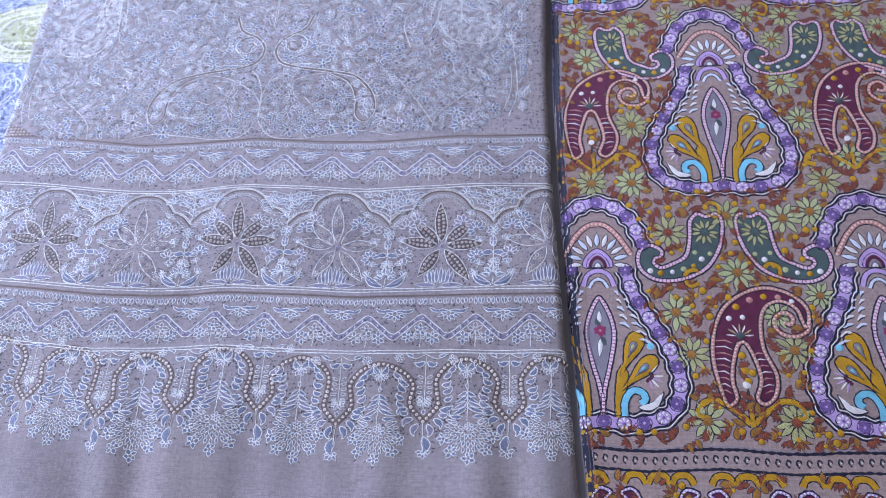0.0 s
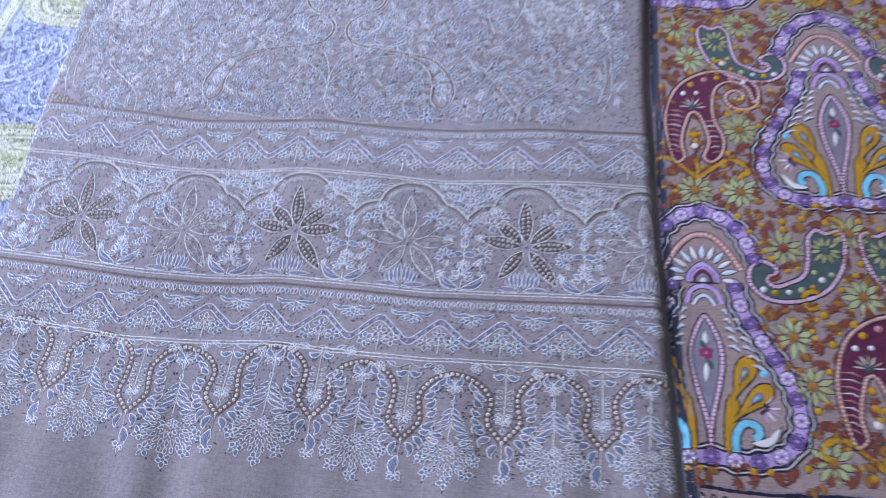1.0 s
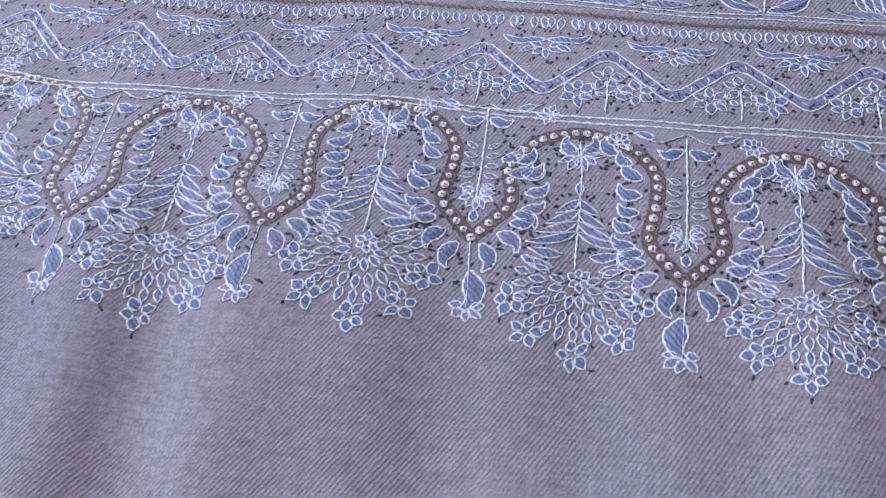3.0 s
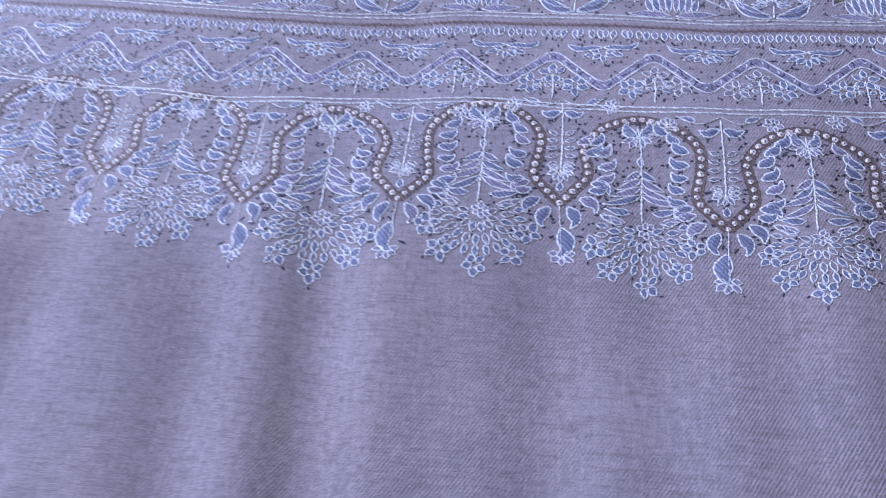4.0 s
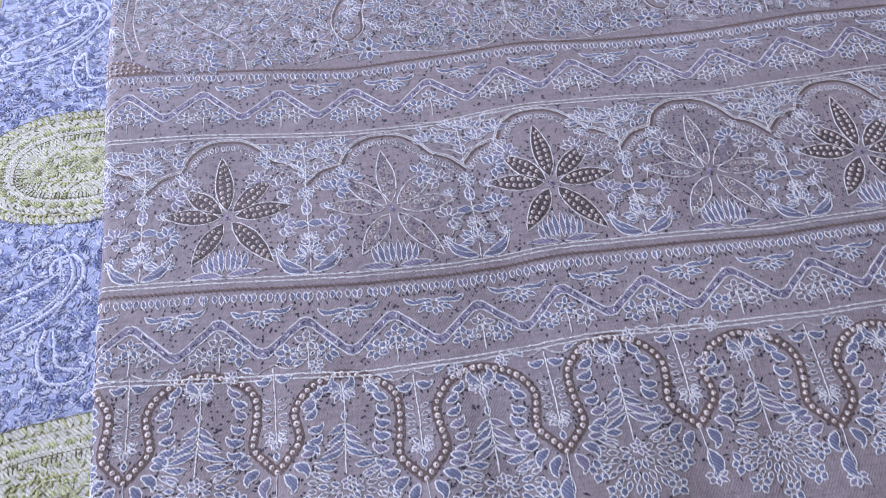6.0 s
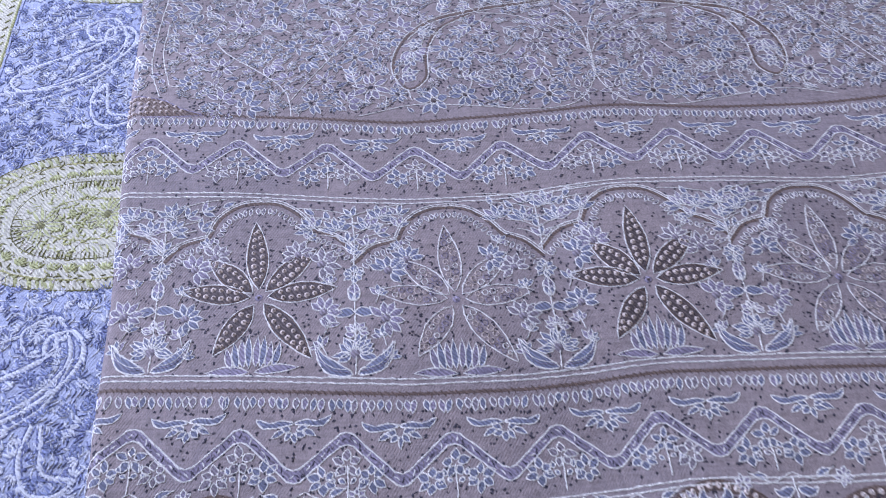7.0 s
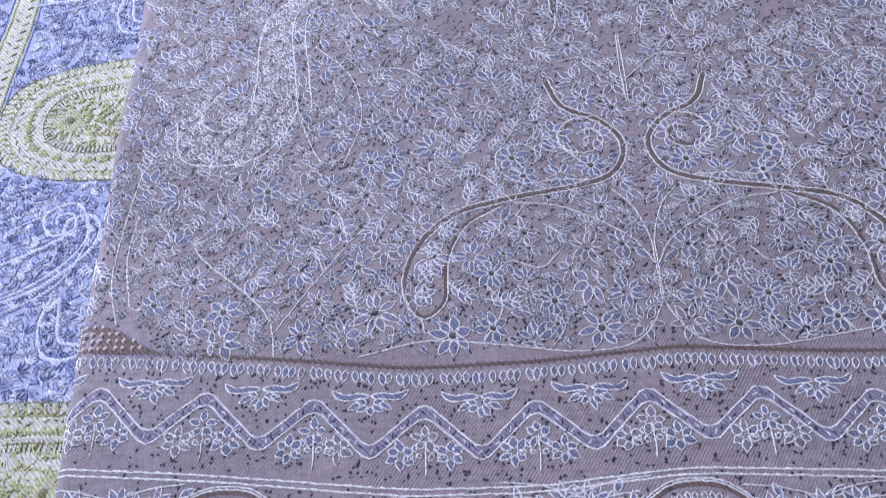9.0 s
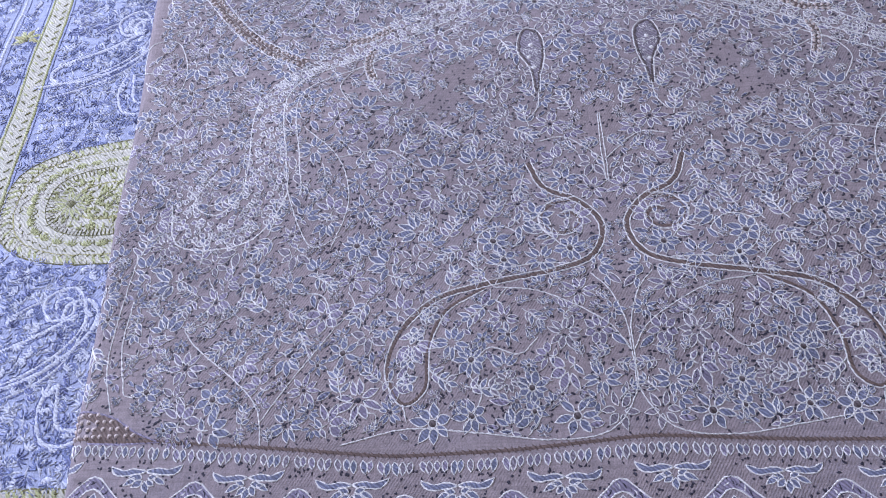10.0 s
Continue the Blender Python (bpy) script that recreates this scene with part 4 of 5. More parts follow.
def scatter(parent, cloth, name, items, limit=270):
    """Lays many small works: the first ones each by itself, the rest as one."""
    rest = Pen()
    for i, (pen, x, y, turn, size) in enumerate(items):
        if i < limit:
            pen.put(name, parent, cloth, x, y, turn, size)
        else:
            rest.pen(pen, x, y, turn, size)
    rest.put(name + "_ground", parent, cloth, label="ground of small stitched " + name.replace("_", " ") + " shapes", kind="stuff")


def free_spots(rng, n, x0, x1, y0, y1, gap, blocks, pad=0.0):
    """Random places at least gap apart and outside the closed lines."""
    pts = np.array([(rng.uniform(x0, x1), rng.uniform(y0, y1)) for _ in range(n)])
    bad = np.zeros(n, bool)
    for b in blocks:
        near = np.nonzero((pts[:, 0] > b[:, 0].min() - pad) & (pts[:, 0] < b[:, 0].max() + pad) & (pts[:, 1] > b[:, 1].min() - pad) & (pts[:, 1] < b[:, 1].max() + pad))[0]
        for dx, dy in ((0, 0),) if not pad else ((0, 0), (pad, 0), (-pad, 0), (0, pad), (0, -pad)):
            if len(near):
                bad[near] |= inside(b, pts[near] + (dx, dy))
    grid, out = {}, []
    for x, y in pts[~bad]:
        c, r = int(x // gap), int(y // gap)
        if all((q[0] - x) ** 2 + (q[1] - y) ** 2 >= gap * gap for i in (-1, 0, 1) for j in (-1, 0, 1) for q in grid.get((c + i, r + j), ())):
            grid.setdefault((c, r), []).append((x, y))
            out.append((float(x), float(y)))
    return out


def framed(pen, outline, inner, border, width, dots=IVORY, step=.0030, dark=NAVY, h=.0004, rungs=None):
    """A shape with a filled middle, a border of dots or rungs and dark outlines."""
    pts = even(np.vstack((outline, outline[:1])), .0024)[0][:-1]
    area = np.sum(pts[:, 0] * np.roll(pts[:, 1], -1) - pts[:, 1] * np.roll(pts[:, 0], -1))
    side = 1 if area > 0 else -1
    d = np.roll(pts, -1, axis=0) - np.roll(pts, 1, axis=0)
    d /= np.maximum(np.hypot(d[:, 0], d[:, 1])[:, None], 1e-9)
    nrm = side * np.column_stack((-d[:, 1], d[:, 0]))
    ring = np.vstack((pts, pts[:1]))
    inn = np.vstack((pts + nrm * width, pts[:1] + nrm[:1] * width))
    if inner:
        flat_fill(pen, pts, inner, .00022)
    pen.band(ring, inn, border, h + .0002)
    pen.line(pts, .0014, dark, closed=True, h=.0008)
    pen.line(pts + nrm * width, .0010, dark, closed=True, h=.0008)
    mid, way = even((ring + inn) / 2, step)
    for (x, y), v in zip(mid, way):
        if rungs:
            n = np.array((-v[1], v[0])) * width * .42
            pen.line([(x - n[0], y - n[1]), (x, y), (x + n[0], y + n[1])], .0012, rungs, h=.0012, lump=.05)
        else:
            pen.knot(x, y, step * .36, dots, .0012, 5)


def flat_fill(pen, poly, mat, h):
    """Fills any simple outline, also a hollow one, with faces."""
    bm = bmesh.new()
    vs = [bm.verts.new((p[0], p[1], h)) for p in poly]
    f = bm.faces.new(vs)
    if f.normal.z < 0:
        f.normal_flip()
    tri = bmesh.ops.triangulate(bm, faces=[f])["faces"]
    # short edges so that the filling follows the folds of the cloth
    for _ in range(2):
        long_edges = [e for e in bm.edges if e.calc_length() > .008]
        if long_edges:
            bmesh.ops.subdivide_edges(bm, edges=long_edges, cuts=1)
            bmesh.ops.triangulate(bm, faces=[f for f in bm.faces if len(f.verts) > 3])
    bm.normal_update()
    bm.verts.index_update()
    verts = np.array([v.co[:] for v in bm.verts])
    faces = []
    for f in bm.faces:
        ids = [v.index for v in f.verts]
        faces.append(tuple(ids if f.normal.z > 0 else ids[::-1])[::-1])
    bm.free()
    pen.add(verts, faces, mat)


def cord(pen, pts, width, mat, dark=NAVY, h=.0006):
    ln = spline(pts, 7)
    pen.band(beside(ln, width / 2), beside(ln, -width / 2), mat, h)
    for s in (1, -1):
        pen.line(even(beside(ln, s * width / 2), .0022)[0], .0009, dark, h=.0006)


# ---- the many-coloured shawl on the east side ----
def east_left(v):
    return mid_right(v) + 0.0055


def east_height(u, v):
    return 0.0007 * np.sin(u * 34 + v * 15) + 0.0006 * np.sin(v * 47 - u * 11) + .0008 * np.exp(-((u - east_left(v) - .008) / .004) ** 2)


EAST = wrap(east_left, lambda v: 0.62 + 0 * v, -0.0062, east_height, 0.005, -0.0118, 0.42)
BURG = [(-.0175, .016), (-.0235, .036), (-.0255, .062), (-.0175, .091), (-.002, .108), (.0195, .1165), (.0395, .112), (.0525, .100), (.0535, .087), (.0475, .0785), (.0445, .087), (.0420, .096), (.0320, .1015),
        (.0220, .097), (.0170, .085), (.0165, .063), (.0235, .042), (.0205, .025), (.0110, .017), (.0035, .023), (.0080, .038), (.0050, .055), (-.0010, .067), (-.0070, .052), (-.0095, .036), (-.0075, .022)]
GREEN = [(-.0430, .0385), (-.0500, .0350), (-.0580, .0385), (-.0640, .0300), (-.0605, .0060), (-.0470, -.0155), (-.0255, -.0260), (-.0045, -.0258), (.0085, -.0145), (.0085, .0005), (-.0010, .0085), (-.0125, .0030),
         (-.0120, -.0050), (-.0060, -.0075), (-.0100, -.0120), (-.0190, -.0085), (-.0295, -.0015), (-.0335, .0160), (-.0350, .0300)]


def sunflower(r=.0135, inner=None, eye=None, n=11, edge=NAVY):
    return bloom(n, r, edge, inner or SAGE, eye or TAN, .30, w=.0006)


def sunflower_on(shawl, x, y, r, inner, eye, n, turn):
    return flower_on("sunflower", shawl, EAST, x, y, r, NAVY, inner, eye, n, turn)


def burgundy_paisley(shawl, x, y, flip):
    o = spline(BURG, 4, True)
    p = Pen()
    framed(p, o, WINE, PINK, .0038, BLUSH, .0031)
    whirl = spline([(.0525, .088), (.0495, .0785), (.0415, .0735), (.0315, .0745), (.0255, .0815), (.0272, .0900), (.0345, .0935), (.0398, .0890), (.0378, .0835), (.0330, .0848)], 7)
    p.band(beside(whirl, .0020), beside(whirl, -.0020), PINK, .0009)
    for off in (.0021, -.0021):
        p.line(even(beside(whirl, off), .0020)[0], .0010, NAVY, h=.0009)
    for a, b in even(whirl, .0032)[0]:
        p.knot(a, b, .0012, BLUSH, .0014, 5)
    body = p.put("burgundy_paisley", shawl, EAST, x, y, flip=flip, label="wine-red paisley with a salmon dotted border")
    for i, (a, b, r) in enumerate(((-.0085, .088, .0024), (-.002, .098, .0030), (.009, .104, .0028), (.002, .089, .0022), (.020, .107, .0028), (.031, .1065, .0026), (.041, .103, .0022))):
        q = Pen()
        q.knot(a, b, r, (IVORY, MUSTARD, PINK)[i % 3], .0014, 8)
        q.put("satin_dot", body, EAST, x, y, flip=flip)
    q = Pen()
    for k in range(7):
        a = -84 + 28 * k
        q.line(turned([(0, .0035), (.0002, .0068), (0, .0105)], a, -.0015, .073), .0014, SAGE if k % 2 else IVORY, h=.0011, lump=.1)
    q.knot(-.0015, .0735, .0034, TEAL, .0012, 8)
    for i in range(9):
        yy = .026 + .0050 * i
        lean = .0018 * max(0, i - 3)
        q.line([(-.0205 - .0006 * min(i, 4) + lean * .2, yy + .0030), (-.0165 + lean * .3, yy + .0034), (-.0125 + lean * .5, yy + .0010)], .0012, IVORY if i % 2 else PINK, h=.0010, lump=.1)
        if i < 7:
            q.line([(.0185 - .0009 * max(0, i - 3), yy + .0030), (.0155 - .0009 * i, yy + .0034), (.0115 - .0011 * i, yy + .0012)], .0012, IVORY if i % 2 else PINK, h=.0010, lump=.1)
    q.put("paisley_filling", shawl, EAST, x, y, flip=flip)
    b = Pen()
    for s in (1, -1):
        cord(b, [(0, .003), (s * .011, .013), (s * .023, .0215), (s * .034, .0195), (s * .0385, .0110), (s * .031, .0075)], .0052, MUSTARD)
    cord(b, [(0, .002), (0, .010), (-.0005, .020)], .0042, MUSTARD)
    for yy, m in ((.034, IVORY), (.045, MUSTARD)):
        b.knot(-.0012, yy, .0032, m, .001, 9)
    cord(b, [(-.0008, .020), (-.001, .027), (-.001, .031)], .0012, TEAL)
    b.put("mustard_bracket", shawl, EAST, x, y, label="mustard-yellow curling bracket")


def green_paisley(shawl, x, y, flip):
    p = Pen()
    framed(p, spline(GREEN, 4, True), TEAL, ROSE, .0036, step=.0030, rungs=MAGENTA)
    body = p.put("green_paisley", shawl, EAST, x, y, flip=flip, label="slate-green paisley with a pink and ivory ladder border")
    flower_on("daisy", shawl, EAST, x + (.0475 if flip else -.0475), y + .0190, .0135, NAVY, SAGE, TEAL, 11, 8, width=.25)
    for i, (a, b) in enumerate(((-.050, -.001), (-.043, -.006), (-.036, -.012), (-.028, -.015), (-.019, -.0175), (-.0095, -.0185), (-.038, .000), (-.0015, -.0165))):
        d = Pen()
        d.knot(a, b, .0026 if i % 2 else .0021, (LIME, IVORY, MUSTARD)[i % 3], .0014, 8)
        d.put("satin_dot", body, EAST, x, y, flip=flip)


def chain_band(pen, ctrl, width, step=.0205):
    ln = even(spline(ctrl, 8), .0024)[0]
    s = np.arange(len(ln)) * .0024
    half = width / 2 * (1 + .17 * np.cos(2 * np.pi * s / step))[:, None]
    d = np.gradient(ln, axis=0)
    d /= np.hypot(d[:, 0], d[:, 1])[:, None]
    n = np.column_stack((-d[:, 1], d[:, 0]))
    pen.band(ln + n * half, ln - n * half, ORCHID, .0004)
    for sg in (1, -1):
        pen.line(ln + sg * n * half, .0017, NAVY, h=.0008)
        pen.line(ln + sg * n * (half + .0014), .0008, IVORY, h=.0006)
        pen.line(ln + sg * n * (half + .0029), .0015, NAVY, h=.0006)
    for i, (x, y) in enumerate(even(ln, step)[0]):
        pale = i % 2
        pen.knot(x, y, .0054, VIOLET if not pale else ORCHID, .0006, 12)
        pen.line(np.array([(x + .0056 * math.cos(v), y + .0056 * math.sin(v)) for v in np.arange(14) * math.tau / 14]), .0008, NAVY, closed=True, h=.0009)
        for k in range(7):
            a = 360 * k / 7
            leaf(pen, x - .0017 * math.sin(radians(a)), y + .0017 * math.cos(radians(a)), a, .0036, .0022, NAVY, IVORY if pale else VIOLET, 0, .0006, .0011, n=4)
        pen.knot(x, y, .0014, VIOLET if pale else ORCHID, .0014, 7)


def palmette(shawl, x, y):
    chain = Pen()
    half = [(-.022, .131), (-.0265, .112), (-.034, .097), (-.042, .083), (-.050, .068), (-.056, .053), (-.0585, .038), (-.0565, .024), (-.047, .0105), (-.024, .0035)]
    chain_band(chain, half + [(0, .0055)] + [(-a, b) for a, b in reversed(half)], .0115, .0150)
    ob = chain.put("chain_frame", shawl, EAST, x, y, label="orchid scalloped frame set with violet and ivory rosettes")
    cap = Pen()
    half = [(-.037, .154), (-.029, .175), (-.016, .189)]
    chain_band(cap, half + [(0, .1945)] + [(-a, b) for a, b in reversed(half)], .0120, .0150)
    half = [(-.027, .145), (-.017, .162), (-.008, .1715)]
    ln = half + [(0, .1735)] + [(-a, b) for a, b in reversed(half)]
    cord(cap, ln, .0048, PINK)
    for a, b in even(spline(ln, 8), .0034)[0]:
        cap.knot(a, b, .0014, BLUSH, .0013, 5)
    cap.put("chain_cap", shawl, EAST, x, y, label="orchid cap over a salmon dotted arch")
    crown = Pen()
    for k in range(11):
        a = -95 + 19 * k
        leaf(crown, -.0125 * math.sin(radians(a)), .137 + .0150 * math.cos(radians(a)), a, .0135, .0042, NAVY, ICE if k % 2 else IVORY, 0, .0009, .0009)
    for w, m, k in ((.0118, ORCHID, 0), (.0088, WINE, 1), (.0060, MAUVE, 2), (.0030, IVORY, 3)):
        o = spline([(-w, .1335), (-w * .85, .1335 + w * .8), (0, .1335 + w * 1.45), (w * .85, .1335 + w * .8), (w, .1335), (0, .1330)], 3, True)
        crown.fill(o, m, .0005 + .0003 * k)
        crown.line(o, .0008, NAVY, closed=True, h=.0008 + .0003 * k)
    cord(crown, [(-.0125, .1165), (-.0085, .1265), (0, .1305), (.0085, .1265), (.0125, .1165)], .0042, ORCHID)
    cord(crown, [(-.0075, .1150), (-.0045, .1205), (0, .1230), (.0045, .1205), (.0075, .1150)], .0030, ICE)
    crown.put("crown_fan", shawl, EAST, x, y, label="fan of ivory petals over small arches")
    core = Pen()
    o = spline([(0, .0075), (.0035, .030), (.0092, .054), (.0125, .076), (.0090, .094), (0, .109), (-.0090, .094), (-.0125, .076), (-.0092, .054), (-.0035, .030)], 5, True)
    framed(core, o, MAUVE, ROSE, .0036, step=.0030, rungs=MAGENTA)
    core.put("central_leaf", shawl, EAST, x, y, label="pointed leaf with a pink ladder border")
    heart = Pen()
    heart.pen(bloom(6, .0050, MAGENTA, MAGENTA, PINK, .65), 0, .0785, lift=.0006)
    for yy, a, m, ln in ((.084, 4, IVORY, .012), (.073, 178, IVORY, .017), (.0835, 40, TEAL, .006), (.073, 215, TEAL, .008)):
        leaf(heart, 0, yy, a, ln, .0042, NAVY, m, .05, .0006, .0009)
    heart.put("magenta_flower", shawl, EAST, x, y, label="small magenta flower with ivory leaves")
    for s in (1, -1):
        f = Pen()
        trunk = spline([(s * .0105, .0085), (s * .0125, .024), (s * .0150, .038), (s * .0160, .050)], 6)
        grow = np.interp(np.linspace(0, 1, len(trunk)), (0, .55, .8, 1), (.0022, .0046, .0046, .0012))[:, None]
        d = np.gradient(trunk, axis=0)
        n = np.column_stack((-d[:, 1], d[:, 0])) / np.hypot(d[:, 0], d[:, 1])[:, None]
        f.band(trunk + n * grow, trunk - n * grow, MUSTARD, .0009)
        for sg in (1, -1):
            f.line(trunk + sg * n * grow, .0011, NAVY, h=.0007)
        for (rx, ry), (tx, ty), wide in (((.0135, .040), (.0300, .0775), .0150), ((.0125, .028), (.0415, .0570), .0138)):
            way = np.array((tx - rx, ty - ry))
            ln, a = math.hypot(*way), -math.degrees(math.atan2(way[0], way[1]))
            drop = np.array([(0, 0), (.16, .30), (.44, .62), (.46, .84), (.22, .99), (-.22, .99), (-.46, .84), (-.44, .62), (-.16, .30)]) * (wide, ln)
            for k, size, m in ((0, 1.0, MUSTARD), (1, .60, NAVY), (2, .52, MAUVE), (3, .26, AQUA if wide < .0145 else SAGE)):
                shape = spline((drop - (0, .66 * ln)) * (size, size * .86 if k else 1) + (0, .66 * ln), 3, True)
                shape = turned(shape, a, rx, ry) * (s, 1)
                f.fill(shape, m, .0007 + .00035 * k)
                if k in (0, 3):
                    f.line(shape, .0012 if k == 0 else .0006, NAVY, closed=True, h=.0008 + .0003 * k)
        f.knot(s * .038, .0655, .0030, AQUA, .0010, 9)
        f.put("mustard_leaf", shawl, EAST, x, y, label="mustard-yellow two-lobed leaf")
        c = Pen()
        cord(c, [(s * .0160, .0095), (s * .0160, .020), (s * .0215, .0290), (s * .0290, .0285), (s * .0315, .0225), (s * .0275, .0195)], .0056, AQUA)
        o = spline([(s * .0255, .0165), (s * .033, .0140), (s * .041, .0175), (s * .0455, .0290), (s * .0395, .0225), (s * .033, .0190)], 3, True)
        c.fill(o, IVORY, .0006)
        c.line(o, .0008, NAVY, closed=True)
        Pen().pen(c, lift=.0008).put("aqua_curl", shawl, EAST, x, y, label="aqua curl with an ivory leaf")
        ribs = Pen()
        for k in range(7):
            yy = .068 + .0068 * k
            lo, hi = max(.0150 - .0009 * max(0, k - 3), .0105), .0385 - .0029 * k
            for a, b in ((lo, (lo + hi) / 2 - .0012), ((lo + hi) / 2 + .0008, hi)):
                if k < 2 and a < .022:
                    continue
                ribs.line([(s * a, yy + .0035), (s * (a + b) / 2, yy + .0030), (s * b, yy)], .0024, IVORY if k % 2 else ICE, h=.0008, lump=.1)
                ribs.line([(s * a, yy + .0018), (s * (a + b) / 2, yy + .0013), (s * b, yy - .0017)], .0011, NAVY, h=.0006)
        for k in range(7):
            a = s * (-20 - 24 * k)
            ribs.line(turned([(0, .004), (.0002, .0075), (0, .0115)], a, s * .0345, .0415), .0015, IVORY if k % 2 else ORCHID, h=.0008, lump=.1)
        cord(ribs, [(s * .0330, .0460), (s * .0380, .0415), (s * .0330, .0365)], .0018, WINE)
        ribs.put("ivory_ribs", shawl, EAST, x, y)
    return ob


def east_shawl():
    shawl = thing("paisley_shawl", "brown wool shawl densely embroidered with coloured paisleys", "shawl", "shawls on the table")
    cloth_sheet("cloth", shawl, EAST, -.005, .66, -.30, 1.10, .0035, BROWN_CLOTH, "mushroom-brown wool ground")
    v = np.arange(-.28, 1.05, .004)
    for off, w, m, h in ((-.0045, .0075, NAVY, .0004), (.0025, .0085, NAVY, .0010), (.0052, .0012, INK, .0014), (-.0012, .0008, MAUVE, .0014), (.0072, .0009, MAUVE, .0006)):
        hem = Pen()
        hem.line(np.column_stack((east_left(v) + off, v)), w, m, h=h, lump=.06)
        hem.put("selvedge", shawl, EAST, label="dark navy rolled selvedge")
    blocks = []

    def block(poly, x, y, flip=False, grow=1.0):
        p = np.array(poly) * ((-1 if flip else 1), 1)
        blocks.append((p - p.mean(axis=0)) * grow + p.mean(axis=0) + (x, y))
    hull = [(-.057, .004), (.057, .000), (.066, .040), (.034, .108), (.046, .152), (.020, .200), (-.020, .200), (-.046, .152), (-.034, .108), (-.066, .040)]
    for y, px in ((.368, .157), (.163, .0485), (.573, .0485)):
        for k in (-1, 0, 1, 2):
            x = px + .2165 * k
            if x < .02 and not x > -.055:
                continue
            if .0 < x < .5:
                palmette(shawl, x, y)
                block(hull, x, y)
                for s in (1, -1):
                    if x - s * .0405 > .02:
                        green_paisley(shawl, x - s * .0405, y + .1465, s < 0)
                        block(spline(GREEN, 2, True), x - s * .0405, y + .1465, s < 0)
            xb = x + .108
            if .02 < xb < .5:
                burgundy_paisley(shawl, xb, y + .001 + (.016 if y == .368 else 0), False)
                block(spline(BURG, 2, True), xb, y + .001 + (.016 if y == .368 else 0))
    burgundy_paisley(shawl, .0485, .385, False)
    block(spline(BURG, 2, True), .0485, .385)
    rng = random.Random(3)
    kinds = []
    for i in range(6):
        kinds.append(sunflower(rng.uniform(.011, .0145), (SAGE, SAGE, LIME)[i % 3], (TAN, RUST, TAN)[i % 3], rng.choice((9, 10, 12))))
    items, sites = [], []
    start = [(.089, .553), (.287, .558), (.216, .480), (.046, .513), (.083, .437), (.238, .377), (.080, .377), (.155, .344), (.200, .341), (.107, .328), (.159, .292), (.108, .257), (.194, .226), (.124, .170), (.188, .170), (.229, .559), (.046, .377), (.222, .347)]
    for x, y in start:
        items.append((rng.choice(kinds), x, y, rng.uniform(0, 360), 1.1))
        sites.append((x, y))
    for x, y in free_spots(rng, 2500, .03, .50, .155, .85, .027, blocks, .008):
        if all((x - a) ** 2 + (y - b) ** 2 > .029 ** 2 for a, b in sites[:18]):
            sites.append((x, y))
            items.append((rng.choice(kinds), x, y, rng.uniform(0, 360), rng.uniform(.85, 1.05)))
    for _, x, y, turn, size in items:
        if x < .36 and y < .66:
            k = rng.randrange(3)
            sunflower_on(shawl, x, y, .0150 * size, (SAGE, SAGE, LIME)[k], (TAN, RUST, TAN)[k], rng.choice((9, 10, 12)), turn)
    fill = []
    for i in range(21):
        p = Pen()
        kind = i % 7
        tone = (RUST, TAN, RUST, TAN, TAN, RUST, MUSTARD)[kind]
        if kind in (0, 2, 5):
            for a in range(-66, 67, 22):
                leaf(p, 0, 0, a + rng.uniform(-6, 6), rng.uniform(.0070, .0105), .0021, INK, tone, 0, .0005, .0005, n=4)
        elif kind in (1, 4):
            leaf(p, 0, 0, 0, .012, .0062, INK, tone, .2, .0007, .0006)
            leaf(p, .002, 0, -55, .008, .0034, INK, RUST, -.2, .0006, .0006)
        elif kind == 3:
            for a in (-60, -30, 0, 30, 60):
                leaf(p, 0, 0, a, .0095, .0024, INK, RUST if a % 60 else tone, .1, .0005, .0005, n=4)
            p.knot(0, -.001, .0024, MUSTARD, .0010)
        else:
            p.knot(0, 0, .0032, tone, .0010, 9)
            p.line(np.array([(.0034 * math.cos(v), .0034 * math.sin(v)) for v in np.arange(9) * math.tau / 9]), .0006, INK, closed=True)
        fill.append(p)
    items, spots = [], np.array(sites)
    for x, y in free_spots(rng, 30000, .022, .38, .153, .66, .0066, blocks, .002):
        if np.min((spots[:, 0] - x) ** 2 + (spots[:, 1] - y) ** 2) > .0120 ** 2:
            items.append((rng.choice(fill), x, y, rng.uniform(0, 360), rng.uniform(.70, 1.0)))
    items.sort(key=lambda it: (it[1] - .16) ** 2 + (it[2] - .33) ** 2)
    scatter(shawl, EAST, "filler_leaf", items, 290)
    for x, y, s in ((.205, .563, 1), (.140, .345, 1), (.075, .500, -1), (.128, .282, -1), (.182, .288, 1)):
        c = Pen()
        cord(c, [(0, 0), (s * .008, -.002), (s * .010, .008), (s * .003, .012), (s * -.002, .008)], .0045, MUSTARD)
        c.put("mustard_curl", shawl, EAST, x, y, label="small mustard curl")
    # border along the end of the pattern
    rows = Pen()
    x = np.arange(.02, .58, .003)
    for y, m, w in ((.1480, NAVY, .0022), (.1335, NAVY, .0020), (.1500, MAUVE, .0008)):
        rows.line(np.column_stack((x, y + .0012 * np.sin(x * 60))), w, m)
    for xx in np.arange(.034, .58, .0072):
        a = np.linspace(0, 5.2, 9)
        rows.line(np.column_stack((xx + .0016 * np.cos(a), .1410 + .0012 * math.sin(xx * 60) + .0026 * np.sin(a))), .0012, NAVY)
        rows.knot(xx + .0002, .1408 + .0012 * math.sin(xx * 60), .0008, BONE, .0008, 5)
